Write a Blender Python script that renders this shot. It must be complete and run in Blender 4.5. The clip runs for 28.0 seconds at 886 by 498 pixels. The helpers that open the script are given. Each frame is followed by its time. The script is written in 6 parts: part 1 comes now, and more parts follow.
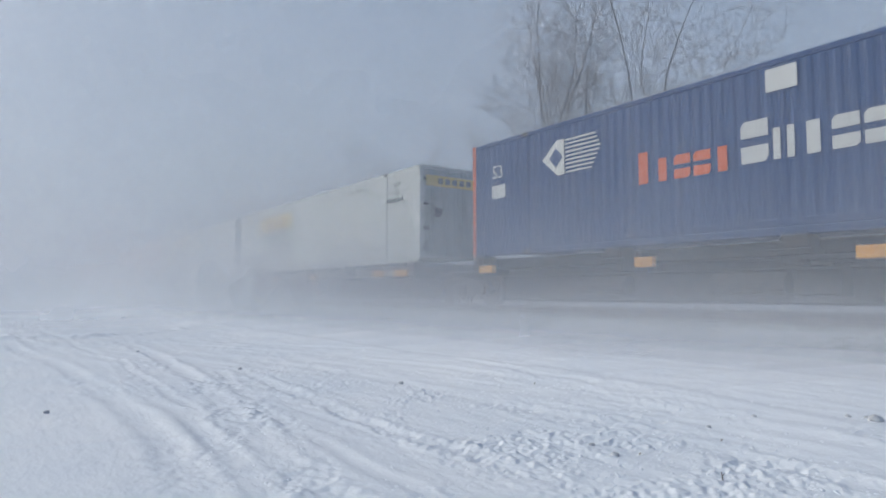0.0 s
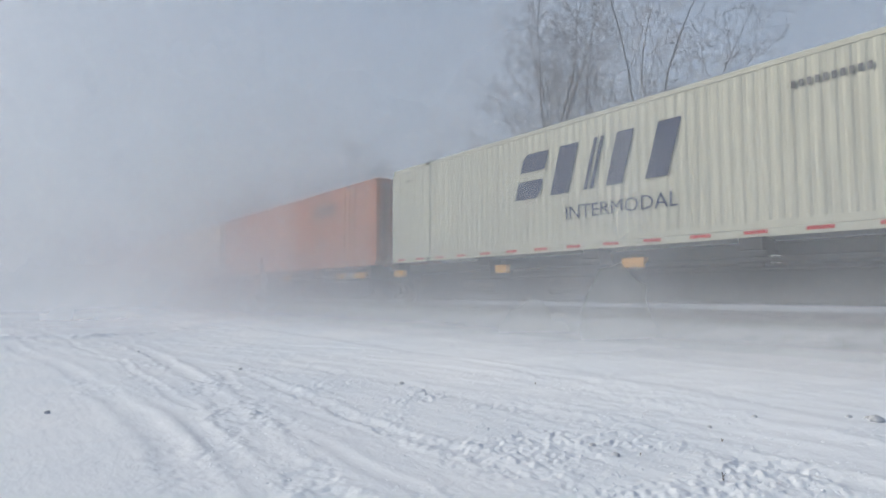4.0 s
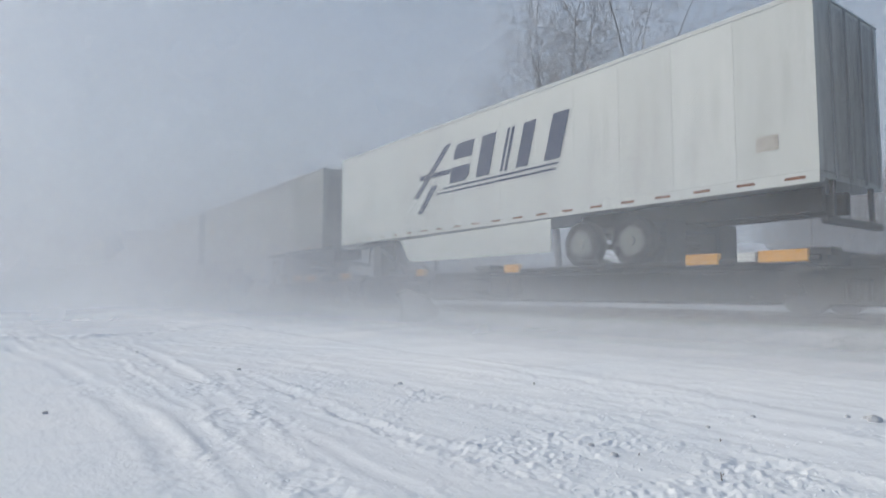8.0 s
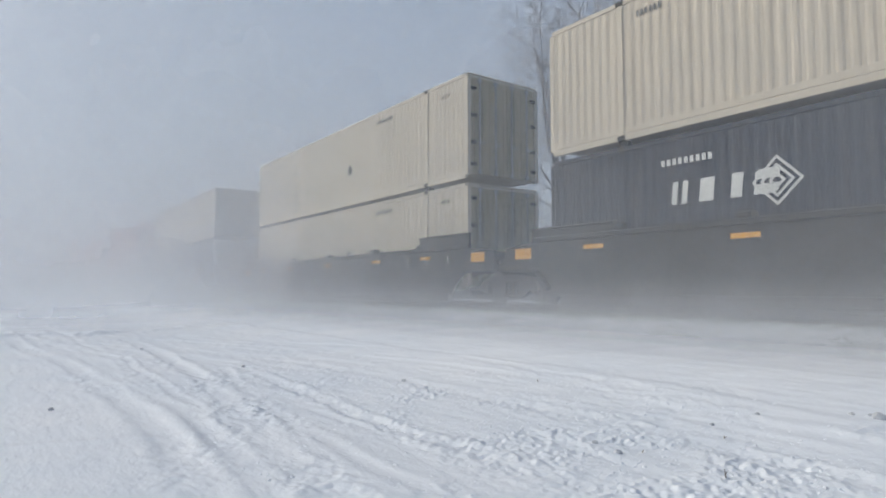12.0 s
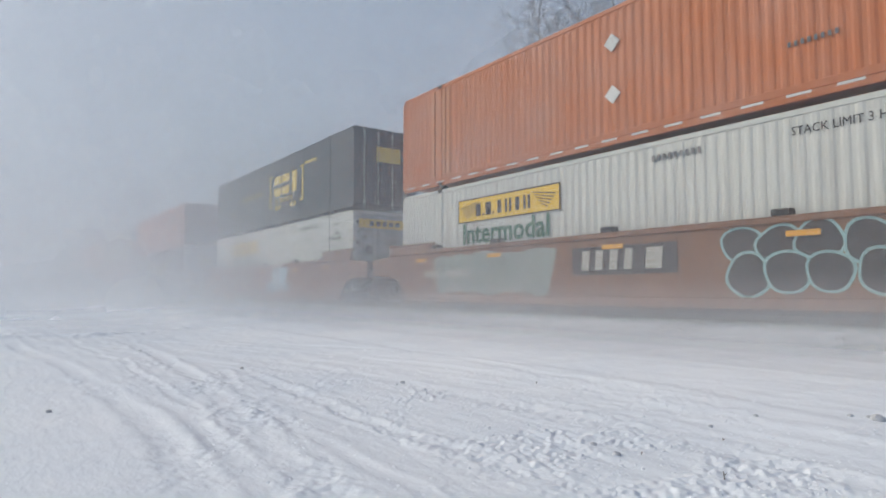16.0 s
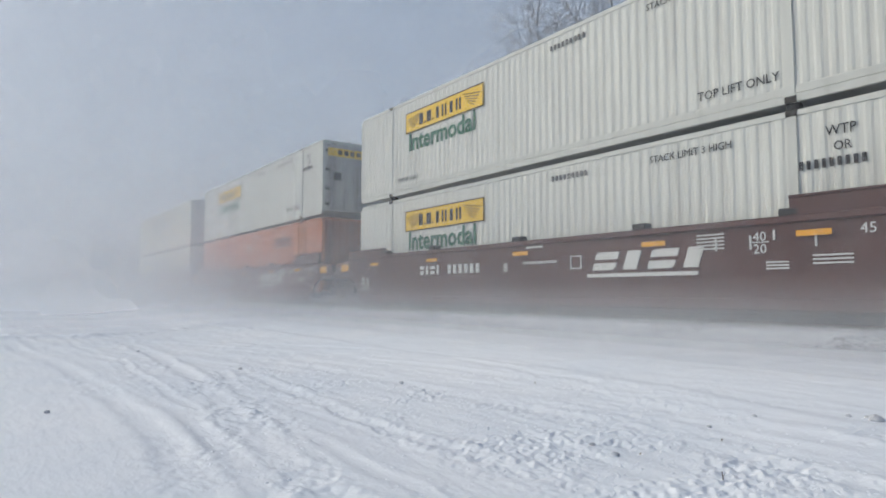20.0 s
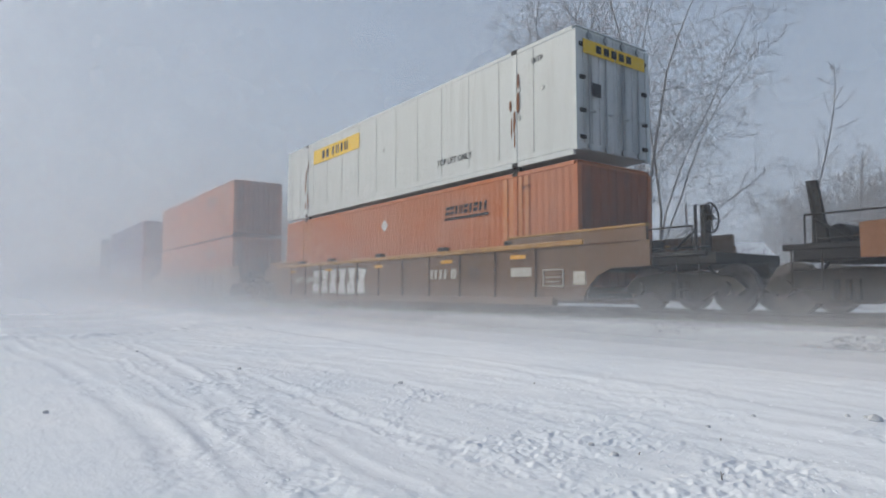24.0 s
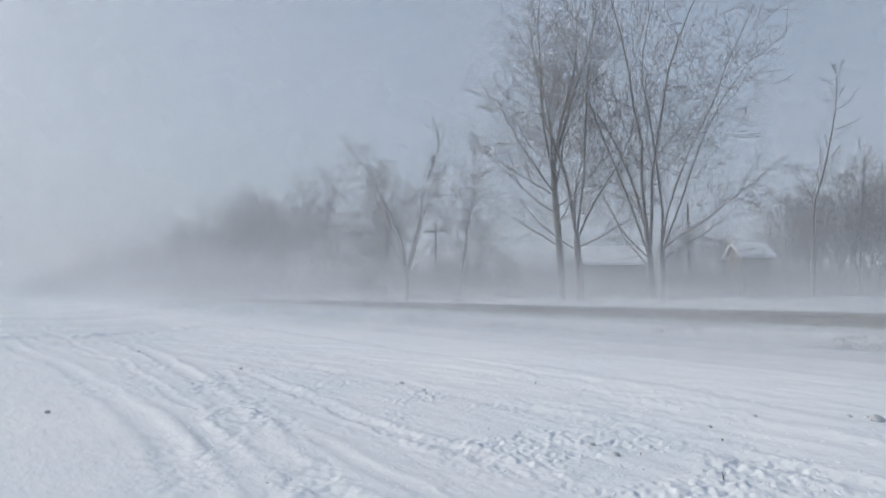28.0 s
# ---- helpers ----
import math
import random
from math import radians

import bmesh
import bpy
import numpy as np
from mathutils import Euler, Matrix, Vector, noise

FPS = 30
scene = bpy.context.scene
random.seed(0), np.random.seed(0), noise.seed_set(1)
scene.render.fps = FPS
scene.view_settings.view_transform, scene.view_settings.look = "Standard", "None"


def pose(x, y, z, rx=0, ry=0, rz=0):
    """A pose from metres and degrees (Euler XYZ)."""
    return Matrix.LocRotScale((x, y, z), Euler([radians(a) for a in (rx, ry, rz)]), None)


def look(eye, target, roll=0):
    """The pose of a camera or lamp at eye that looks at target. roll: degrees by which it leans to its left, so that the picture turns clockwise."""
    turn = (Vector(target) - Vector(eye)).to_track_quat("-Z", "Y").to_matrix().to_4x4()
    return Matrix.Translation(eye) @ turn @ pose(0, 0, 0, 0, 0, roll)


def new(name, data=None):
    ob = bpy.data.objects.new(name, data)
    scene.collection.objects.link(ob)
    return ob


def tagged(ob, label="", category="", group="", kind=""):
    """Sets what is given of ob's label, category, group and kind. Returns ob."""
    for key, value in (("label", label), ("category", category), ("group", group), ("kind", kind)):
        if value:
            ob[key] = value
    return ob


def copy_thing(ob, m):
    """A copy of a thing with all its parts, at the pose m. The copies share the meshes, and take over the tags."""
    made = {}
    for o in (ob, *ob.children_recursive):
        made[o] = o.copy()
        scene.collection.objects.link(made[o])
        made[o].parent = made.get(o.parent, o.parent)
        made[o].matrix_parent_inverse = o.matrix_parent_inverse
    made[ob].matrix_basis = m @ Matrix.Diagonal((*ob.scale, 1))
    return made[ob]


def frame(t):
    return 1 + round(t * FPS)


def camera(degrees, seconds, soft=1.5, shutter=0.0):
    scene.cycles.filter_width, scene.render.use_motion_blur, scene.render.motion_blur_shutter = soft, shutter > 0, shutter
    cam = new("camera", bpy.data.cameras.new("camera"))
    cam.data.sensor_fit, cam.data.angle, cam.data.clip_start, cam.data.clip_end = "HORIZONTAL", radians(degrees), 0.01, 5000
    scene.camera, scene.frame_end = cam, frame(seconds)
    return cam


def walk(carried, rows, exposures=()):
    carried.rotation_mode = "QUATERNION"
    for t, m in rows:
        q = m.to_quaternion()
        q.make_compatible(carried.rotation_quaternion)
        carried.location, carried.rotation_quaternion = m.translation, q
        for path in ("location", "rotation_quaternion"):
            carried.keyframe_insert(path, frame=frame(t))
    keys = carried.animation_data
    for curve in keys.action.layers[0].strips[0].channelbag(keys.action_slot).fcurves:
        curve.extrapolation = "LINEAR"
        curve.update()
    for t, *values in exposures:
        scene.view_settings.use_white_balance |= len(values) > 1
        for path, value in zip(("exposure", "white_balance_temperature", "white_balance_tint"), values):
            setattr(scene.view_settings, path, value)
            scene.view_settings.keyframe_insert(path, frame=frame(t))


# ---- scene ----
# World: x along the track (the train runs towards +x), y away from the camera, z up.
cam = camera(70.8, 28.0, 1.8)
EYE = (0.0, 0.0, 1.15)
# the small sway of the held camera: seconds, degrees to the left, degrees up
WOBBLE = [(0, -0.039, 0.013), (0.5, -0.043, 0.009), (1, -0.043, 0.009), (1.5, -0.078, 0.026), (2, -0.078, 0.043), (2.5, -0.07, 0.043), (3, -0.035, 0.035), (3.5, -0.026, 0.026), (5.5, 0.199, 0.078), (6, 0.212, 0.078), (6.5, 0.195, 0.087), (7, 0.098, 0.069), (7.5, -0.025, 0.069), (8, -0.114, 0.052), (8.5, -0.097, 0.069), (9, -0.026, 0.052), (9.5, 0.071, 0.017), (10, 0.045, -0.045), (10.5, 0.001, -0.08), (11, 0.01, -0.097), (11.5, 0.115, -0.151), (12, 0.221, -0.204), (12.5, 0.252, -0.253), (14.5, 0.146, -0.08), (15, 0.142, -0.08), (15.5, 0.133, -0.053), (16, 0.107, -0.044), (16.5, 0.062, -0.044), (17, 0.018, -0.061), (17.5, -0.017, -0.061), (18, -0.061, -0.061), (18.5, -0.078, -0.053), (19, -0.078, -0.044), (19.5, -0.052, -0.017), (20, -0.008, 0), (20.5, 0.054, 0.026), (21, 0.08, 0.079), (21.5, 0.08, 0.105), (23.5, -0.105, 0), (24, -0.087, 0), (24.5, -0.078, 0.009), (25, -0.017, 0.017), (25.5, 0.036, 0.043), (26, 0.098, 0.061), (26.5, 0.107, 0.069), (27, 0.08, 0.043), (27.5, 0.044, 0.017), (28, 0.026, 0)]
EXPOSURES = [(0.0, -0.14, 6150, 4), (0.7, -0.08, 6350, 4), (1.6, -0.05, 6450, 4), (28.0, -0.05, 6450, 4)]
walk(cam, [(t, pose(*EYE, 94.0 + b, 0, 53.9 + a)) for t, a, b in WOBBLE], EXPOSURES)

# ---- light ----
SUN_AZ, SUN_EL = 217.0, 32.0          # where the sun stands: degrees from +x, counter-clockwise, and above the horizon
world = bpy.data.worlds.new("winter_sky")
scene.world = world
world.use_nodes = True
wn = world.node_tree
sky = wn.nodes.new("ShaderNodeTexSky")
sky.sky_type, sky.sun_disc = "NISHITA", False
sky.sun_elevation, sky.sun_rotation = radians(SUN_EL), radians(90 - SUN_AZ)
sky.air_density, sky.dust_density, sky.ozone_density = 1.0, 3.0, 2.0
wn.links.new(sky.outputs[0], wn.nodes["Background"].inputs[0])
wn.nodes["Background"].inputs[1].default_value = 0.128
sun_data = bpy.data.lights.new("sun", "SUN")
sun_data.energy, sun_data.angle, sun_data.color = 1.32, radians(5), (1.0, 0.95, 0.88)
sun_way = Vector((math.cos(radians(SUN_AZ)) * math.cos(radians(SUN_EL)), math.sin(radians(SUN_AZ)) * math.cos(radians(SUN_EL)), math.sin(radians(SUN_EL))))
new("sun", sun_data).matrix_world = look(sun_way * 50, (0, 0, 0))
scene.cycles.transparent_max_bounces = 96


# ---- materials ----
def nodes_of(name):
    m = bpy.data.materials.new(name)
    m.use_nodes = True
    nt = m.node_tree
    return m, nt, nt.nodes["Principled BSDF"]


def coord(nt, scale=(1, 1, 1), kind="Object"):
    tc, mp = nt.nodes.new("ShaderNodeTexCoord"), nt.nodes.new("ShaderNodeMapping")
    mp.inputs["Scale"].default_value = scale
    nt.links.new(tc.outputs[kind], mp.inputs[0])
    return mp.outputs[0]


def noise_node(nt, vec, scale, detail=4.0, rough=0.55):
    n = nt.nodes.new("ShaderNodeTexNoise")
    n.inputs["Scale"].default_value, n.inputs["Detail"].default_value, n.inputs["Roughness"].default_value = scale, detail, rough
    nt.links.new(vec, n.inputs["Vector"])
    return n.outputs["Fac"]


def ramp(nt, fac, stops):
    r = nt.nodes.new("ShaderNodeValToRGB")
    els = r.color_ramp.elements
    while len(els) < len(stops):
        els.new(0.5)
    for e, (p, c) in zip(els, stops):
        e.position, e.color = p, (*c, 1) if len(c) == 3 else c
    nt.links.new(fac, r.inputs[0])
    return r.outputs[0]


def math_node(nt, op, a, b=None, clamp=False):
    n = nt.nodes.new("ShaderNodeMath")
    n.operation, n.use_clamp = op, clamp
    for i, v in enumerate((a, b)):
        if v is None:
            continue
        if isinstance(v, (int, float)):
            n.inputs[i].default_value = v
        else:
            nt.links.new(v, n.inputs[i])
    return n.outputs[0]


def mix_rgb(nt, fac, a, b, mode="MIX"):
    n = nt.nodes.new("ShaderNodeMix")
    n.data_type, n.blend_type = "RGBA", mode
    for sock, v in ((n.inputs[0], fac), (n.inputs[6], a), (n.inputs[7], b)):
        if isinstance(v, (int, float)):
            sock.default_value = v
        elif isinstance(v, tuple):
            sock.default_value = (*v, 1)
        else:
            nt.links.new(v, sock)
    return n.outputs[2]


def bump(nt, bsdf, height, strength, dist):
    b = nt.nodes.new("ShaderNodeBump")
    b.inputs["Strength"].default_value, b.inputs["Distance"].default_value = strength, dist
    nt.links.new(height, b.inputs["Height"])
    nt.links.new(b.outputs[0], bsdf.inputs["Normal"])


def paint(name, colour, rough=0.5, dirt=0.35, dirt_colour=(0.16, 0.13, 0.11), metal=0.0, fade=0.25):
    """Weathered vehicle paint: faded in patches, streaked with run-off, dusted with road dirt and frost."""
    m, nt, p = nodes_of(name)
    streak = noise_node(nt, coord(nt, (1.7, 1.7, 0.16)), 2.2, 6, 0.6)
    patch = noise_node(nt, coord(nt), 0.55, 5, 0.6)
    speck = noise_node(nt, coord(nt), 14.0, 5, 0.65)
    info = nt.nodes.new("ShaderNodeObjectInfo")
    light = tuple(min(1.0, c * (1 - fade) + fade * 0.42) for c in colour)
    base = mix_rgb(nt, ramp(nt, patch, [(0.35, (0, 0, 0)), (0.75, (1, 1, 1))]), colour, light)
    base = mix_rgb(nt, math_node(nt, "MULTIPLY", ramp(nt, streak, [(0.48, (0, 0, 0)), (0.78, (1, 1, 1))]), dirt), base, dirt_colour)
    base = mix_rgb(nt, math_node(nt, "MULTIPLY", ramp(nt, speck, [(0.58, (0, 0, 0)), (0.72, (1, 1, 1))]), dirt * 0.7), base, dirt_colour)
    hsv = nt.nodes.new("ShaderNodeHueSaturation")
    nt.links.new(math_node(nt, "MULTIPLY_ADD", info.outputs["Random"], 0.12), hsv.inputs["Value"])
    hsv.inputs["Value"].links[0].from_node.inputs[2].default_value = 0.94
    nt.links.new(base, hsv.inputs["Color"])
    nt.links.new(hsv.outputs[0], p.inputs["Base Color"])
    nt.links.new(math_node(nt, "MULTIPLY_ADD", speck, 0.3), p.inputs["Roughness"])
    p.inputs["Roughness"].links[0].from_node.inputs[2].default_value = rough - 0.1
    p.inputs["Metallic"].default_value = metal
    p.inputs["Specular IOR Level"].default_value = 0.2
    bump(nt, p, patch, 0.25, 0.03)
    return m


def rough_mat(name, a, b, scale, rough=0.8, bump_d=0.02, detail=6):
    m, nt, p = nodes_of(name)
    n1, n2 = noise_node(nt, coord(nt), scale, detail, 0.6), noise_node(nt, coord(nt), scale * 6, 4, 0.6)
    base = mix_rgb(nt, ramp(nt, n1, [(0.35, (0, 0, 0)), (0.68, (1, 1, 1))]), a, b)
    base = mix_rgb(nt, ramp(nt, n2, [(0.5, (0, 0, 0)), (0.8, (0.5, 0.5, 0.5))]), base, tuple(c * 0.6 for c in a))
    nt.links.new(base, p.inputs["Base Color"])
    p.inputs["Roughness"].default_value = rough
    p.inputs["Specular IOR Level"].default_value = 0.25
    bump(nt, p, n2, 0.5, bump_d)
    return m


def snow_mat():
    m, nt, p = nodes_of("snow")
    big, mid, fine = (noise_node(nt, coord(nt), s, 6, 0.6) for s in (0.35, 3.0, 30.0))
    wind = noise_node(nt, coord(nt, (0.5, 1.6, 1.0)), 4.0, 5, 0.6)
    base = mix_rgb(nt, ramp(nt, big, [(0.35, (0, 0, 0)), (0.7, (1, 1, 1))]), (0.80, 0.83, 0.88), (0.86, 0.87, 0.90))
    base = mix_rgb(nt, ramp(nt, mid, [(0.56, (0, 0, 0)), (0.8, (0.4, 0.4, 0.4))]), base, (0.70, 0.72, 0.77))
    # the snow turns greyer from y 6 on, streaked, and clears by y 60
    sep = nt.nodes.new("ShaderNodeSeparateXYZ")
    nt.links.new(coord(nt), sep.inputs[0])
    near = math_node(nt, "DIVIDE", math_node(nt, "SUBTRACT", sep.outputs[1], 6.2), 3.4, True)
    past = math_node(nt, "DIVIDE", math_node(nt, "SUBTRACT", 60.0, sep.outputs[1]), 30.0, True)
    cover = math_node(nt, "MULTIPLY", math_node(nt, "MULTIPLY", near, past), ramp(nt, wind, [(0.3, (0.6, 0.6, 0.6)), (0.7, (1, 1, 1))]))
    base = mix_rgb(nt, cover, base, (0.50, 0.52, 0.56))
    # the snow is darker, in patches, around and between the rails
    off = math_node(nt, "ABSOLUTE", math_node(nt, "SUBTRACT", sep.outputs[1], 11.5))
    bare = math_node(nt, "DIVIDE", math_node(nt, "SUBTRACT", 1.7, off), 0.6, True)
    bare = math_node(nt, "MULTIPLY", bare, ramp(nt, mid, [(0.3, (0.35, 0.35, 0.35)), (0.7, (0.9, 0.9, 0.9))]))
    base = mix_rgb(nt, bare, base, (0.24, 0.235, 0.23))
    nt.links.new(base, p.inputs["Base Color"])
    p.inputs["Roughness"].default_value = 0.75
    p.inputs["Specular IOR Level"].default_value = 0.2
    h = math_node(nt, "ADD", math_node(nt, "MULTIPLY", fine, 0.35), math_node(nt, "ADD", wind, mid))
    bump(nt, p, h, 0.5, 0.03)
    return m


def veil_mat(name, density, top, power, patch, contrast, ends=0.0, thin=None):
    """Airborne snow: a thin sheet of drifting powder, dense towards its foot, torn by the wind."""
    m, nt, p = nodes_of(name)
    nt.nodes.remove(p)
    vec = coord(nt)
    sep = nt.nodes.new("ShaderNodeSeparateXYZ")
    nt.links.new(vec, sep.inputs[0])
    rise = math_node(nt, "SUBTRACT", 1.0, math_node(nt, "DIVIDE", sep.outputs[2], top), True)
    rise = math_node(nt, "POWER", rise, power)
    n = noise_node(nt, coord(nt, (1, 1, 1.7)), patch, 4, 0.55)
    torn = ramp(nt, n, [(0.5 - contrast, (0.25, 0.25, 0.25)), (0.5 + contrast, (1, 1, 1))])
    if thin:      # the drift thins out along the line
        side = math_node(nt, "DIVIDE", math_node(nt, "SUBTRACT", thin[0], sep.outputs[0]), thin[1], True)
        rise = math_node(nt, "MULTIPLY", rise, math_node(nt, "MAXIMUM", side, thin[2]))
    if ends:
        side = math_node(nt, "SUBTRACT", 1.0, math_node(nt, "DIVIDE", math_node(nt, "ABSOLUTE", sep.outputs[0]), ends), True)
        rise = math_node(nt, "MULTIPLY", rise, side)
    info = nt.nodes.new("ShaderNodeObjectInfo")
    loc = nt.nodes.new("ShaderNodeVectorMath")
    nt.links.new(vec, loc.inputs[0])
    jump = nt.nodes.new("ShaderNodeVectorMath")
    jump.operation = "SCALE"
    jump.inputs[0].default_value = (53, 31, 17)
    nt.links.new(info.outputs["Random"], jump.inputs["Scale"])
    nt.links.new(jump.outputs[0], loc.inputs[1])
    nt.links.new(loc.outputs[0], n.node.inputs["Vector"])
    fac = math_node(nt, "MULTIPLY", math_node(nt, "MULTIPLY", rise, torn), math_node(nt, "MULTIPLY", info.outputs["Alpha"], density), True)
    tr, di, tl = (nt.nodes.new("ShaderNodeBsdf" + k) for k in ("Transparent", "Diffuse", "Translucent"))
    di.inputs[0].default_value = tl.inputs[0].default_value = (0.93, 0.94, 0.97, 1)
    m1, m2 = nt.nodes.new("ShaderNodeMixShader"), nt.nodes.new("ShaderNodeMixShader")
    nt.links.new(di.outputs[0], m1.inputs[1])
    nt.links.new(tl.outputs[0], m1.inputs[2])
    nt.links.new(fac, m2.inputs[0])
    nt.links.new(tr.outputs[0], m2.inputs[1])
    nt.links.new(m1.outputs[0], m2.inputs[2])
    nt.links.new(m2.outputs[0], nt.nodes["Material Output"].inputs[0])
    return m


M = {}
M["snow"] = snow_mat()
M["grey_lump"] = rough_mat("grey_lump", (0.45, 0.46, 0.49), (0.7, 0.71, 0.74), 14.0, 0.85, 0.01)
M["orange"] = paint("orange_paint", (0.45, 0.138, 0.048), 0.5, 0.22)
M["red"] = paint("red_orange_paint", (0.45, 0.078, 0.032), 0.5, 0.22)
M["white"] = paint("white_paint", (0.56, 0.565, 0.53), 0.5, 0.25, fade=0.1)
M["cold_white"] = paint("cold_white_paint", (0.59, 0.61, 0.60), 0.45, 0.2, fade=0.1)
M["cream"] = paint("cream_paint", (0.543, 0.478, 0.386), 0.5, 0.25, fade=0.15)
M["pale"] = paint("pale_cream_paint", (0.54, 0.53, 0.44), 0.5, 0.25, fade=0.1)
M["blue"] = paint("blue_paint", (0.016, 0.055, 0.17), 0.45, 0.16, fade=0.05)
M["csx"] = paint("dark_slate_paint", (0.017, 0.034, 0.048), 0.45, 0.16, fade=0.04)
M["green_black"] = paint("dark_green_paint", (0.014, 0.030, 0.028), 0.45, 0.16, fade=0.03)
M["navy"] = paint("navy_paint", (0.007, 0.015, 0.034), 0.4, 0.2, fade=0.06)
M["grey"] = paint("grey_paint", (0.26, 0.27, 0.265), 0.45, 0.2, fade=0.2)
M["silver"] = paint("aluminium_trim", (0.38, 0.39, 0.39), 0.5, 0.4, metal=0.4, fade=0.1)
M["orange_band"] = paint("light_orange_paint", (0.47, 0.19, 0.08), 0.55, 0.3)
M["wash"] = paint("thin_turquoise_wash", (0.24, 0.27, 0.25), 0.7, 0.4)
M["soot"] = paint("matt_black_spray", (0.05, 0.045, 0.048), 0.7, 0.2, fade=0.05)
M["rim"] = paint("dull_alloy", (0.17, 0.175, 0.18), 0.5, 0.5, metal=0.3, fade=0.1)
M["rusty"] = rough_mat("rust_streaks", (0.16, 0.06, 0.03), (0.3, 0.14, 0.07), 7.0, 0.85)
M["brown"] = paint("oxide_brown_paint", (0.075, 0.028, 0.024), 0.55, 0.3, (0.12, 0.1, 0.09), fade=0.08)
M["rust"] = paint("rusty_yellow_paint", (0.21, 0.098, 0.05), 0.65, 0.5, (0.09, 0.045, 0.032), fade=0.1)
M["tan"] = paint("grimy_yellow_paint", (0.15, 0.09, 0.055), 0.65, 0.6, (0.09, 0.065, 0.05), fade=0.12)
M["chord"] = paint("chipped_yellow_paint", (0.40, 0.22, 0.07), 0.65, 0.6, (0.17, 0.08, 0.045), fade=0.1)
M["dark"] = paint("black_steel", (0.018, 0.017, 0.018), 0.6, 0.3, (0.06, 0.052, 0.045), fade=0.03)
M["steel"] = rough_mat("grimy_steel", (0.018, 0.016, 0.015), (0.05, 0.041, 0.036), 4.0, 0.6)
M["rail"] = rough_mat("rail_steel", (0.06, 0.052, 0.05), (0.13, 0.12, 0.115), 6.0, 0.45)
M["rubber"] = rough_mat("tyre_rubber", (0.018, 0.018, 0.02), (0.05, 0.05, 0.05), 9.0, 0.8)
M["yellow"] = paint("signal_yellow", (0.72, 0.34, 0.03), 0.5, 0.3, fade=0.05)
M["sign_yellow"] = paint("sign_yellow", (0.78, 0.5, 0.05), 0.5, 0.12, fade=0.05)
M["ink_white"] = paint("white_lettering", (0.62, 0.62, 0.60), 0.6, 0.15, fade=0.05)
M["ink_faded"] = paint("faded_white_lettering", (0.42, 0.40, 0.36), 0.65, 0.4, fade=0.05)
M["ink_worn"] = paint("worn_dark_lettering", (0.16, 0.16, 0.165), 0.65, 0.3, fade=0.1)
M["ink_black"] = paint("black_lettering", (0.03, 0.03, 0.035), 0.6, 0.1, fade=0.05)
M["ink_blue"] = paint("dark_blue_lettering", (0.035, 0.05, 0.11), 0.6, 0.1, fade=0.1)
M["ink_green"] = paint("green_lettering", (0.03, 0.13, 0.08), 0.6, 0.1, fade=0.08)
M["ink_orange"] = paint("orange_lettering", (0.62, 0.14, 0.05), 0.6, 0.1, fade=0.05)
M["ink_red"] = paint("red_lettering", (0.5, 0.03, 0.03), 0.6, 0.1, fade=0.05)
M["ink_gold"] = paint("gold_lettering", (0.72, 0.52, 0.10), 0.6, 0.1, fade=0.05)
M["ink_brown"] = paint("shield_brown", (0.13, 0.06, 0.025), 0.5, 0.1, fade=0.05)
M["ink_pale_mark"] = paint("pale_grey_lettering", (0.30, 0.31, 0.33), 0.6, 0.2, fade=0.05)
M["ink_cyan"] = paint("turquoise_spray", (0.10, 0.5, 0.58), 0.6, 0.15, fade=0.05)
M["ink_teal"] = paint("pale_turquoise_spray", (0.27, 0.42, 0.42), 0.7, 0.4, fade=0.1)
M["ink_lime"] = paint("yellow_green_spray", (0.5, 0.6, 0.12), 0.6, 0.15, fade=0.05)
M["ink_pale"] = paint("pale_blue_spray", (0.45, 0.6, 0.7), 0.6, 0.15, fade=0.05)
# bark and twigs paled in colour to stand in for the haze before them
M["bark"] = rough_mat("haze_paled_bark", (0.15, 0.13, 0.12), (0.31, 0.285, 0.27), 3.0, 0.9)
M["twig"] = rough_mat("haze_paled_twig", (0.24, 0.215, 0.205), (0.42, 0.39, 0.38), 2.0, 0.9)
M["wall"] = rough_mat("weathered_boards", (0.22, 0.2, 0.18), (0.32, 0.3, 0.27), 1.5, 0.8)
M["stone"] = rough_mat("pale_ballast_stone", (0.26, 0.26, 0.265), (0.48, 0.49, 0.51), 5.0, 0.85)
M["wood"] = rough_mat("tie_wood", (0.05, 0.04, 0.032), (0.1, 0.08, 0.065), 4.0, 0.85)


# end-wall paints: shade of the ends put into darker colours, with grime streaks
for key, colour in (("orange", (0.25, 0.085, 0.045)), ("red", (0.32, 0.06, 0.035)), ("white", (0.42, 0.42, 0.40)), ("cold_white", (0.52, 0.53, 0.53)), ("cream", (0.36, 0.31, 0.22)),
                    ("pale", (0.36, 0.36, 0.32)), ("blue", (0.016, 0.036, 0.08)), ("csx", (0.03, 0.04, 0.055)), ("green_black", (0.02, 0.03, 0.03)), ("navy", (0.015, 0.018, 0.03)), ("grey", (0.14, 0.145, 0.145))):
    M[key + "_end"] = paint("shaded_grimy_end_" + key, colour, 0.6, 0.7, (0.09, 0.08, 0.075), fade=0.08)


# ---- mesh helpers ----
def mesh_of(name, verts, faces, mat, smooth=False):
    me = bpy.data.meshes.new(name)
    me.from_pydata(verts, [], faces)
    me.materials.append(mat)
    if smooth:
        me.shade_smooth()
    me.update()
    return me


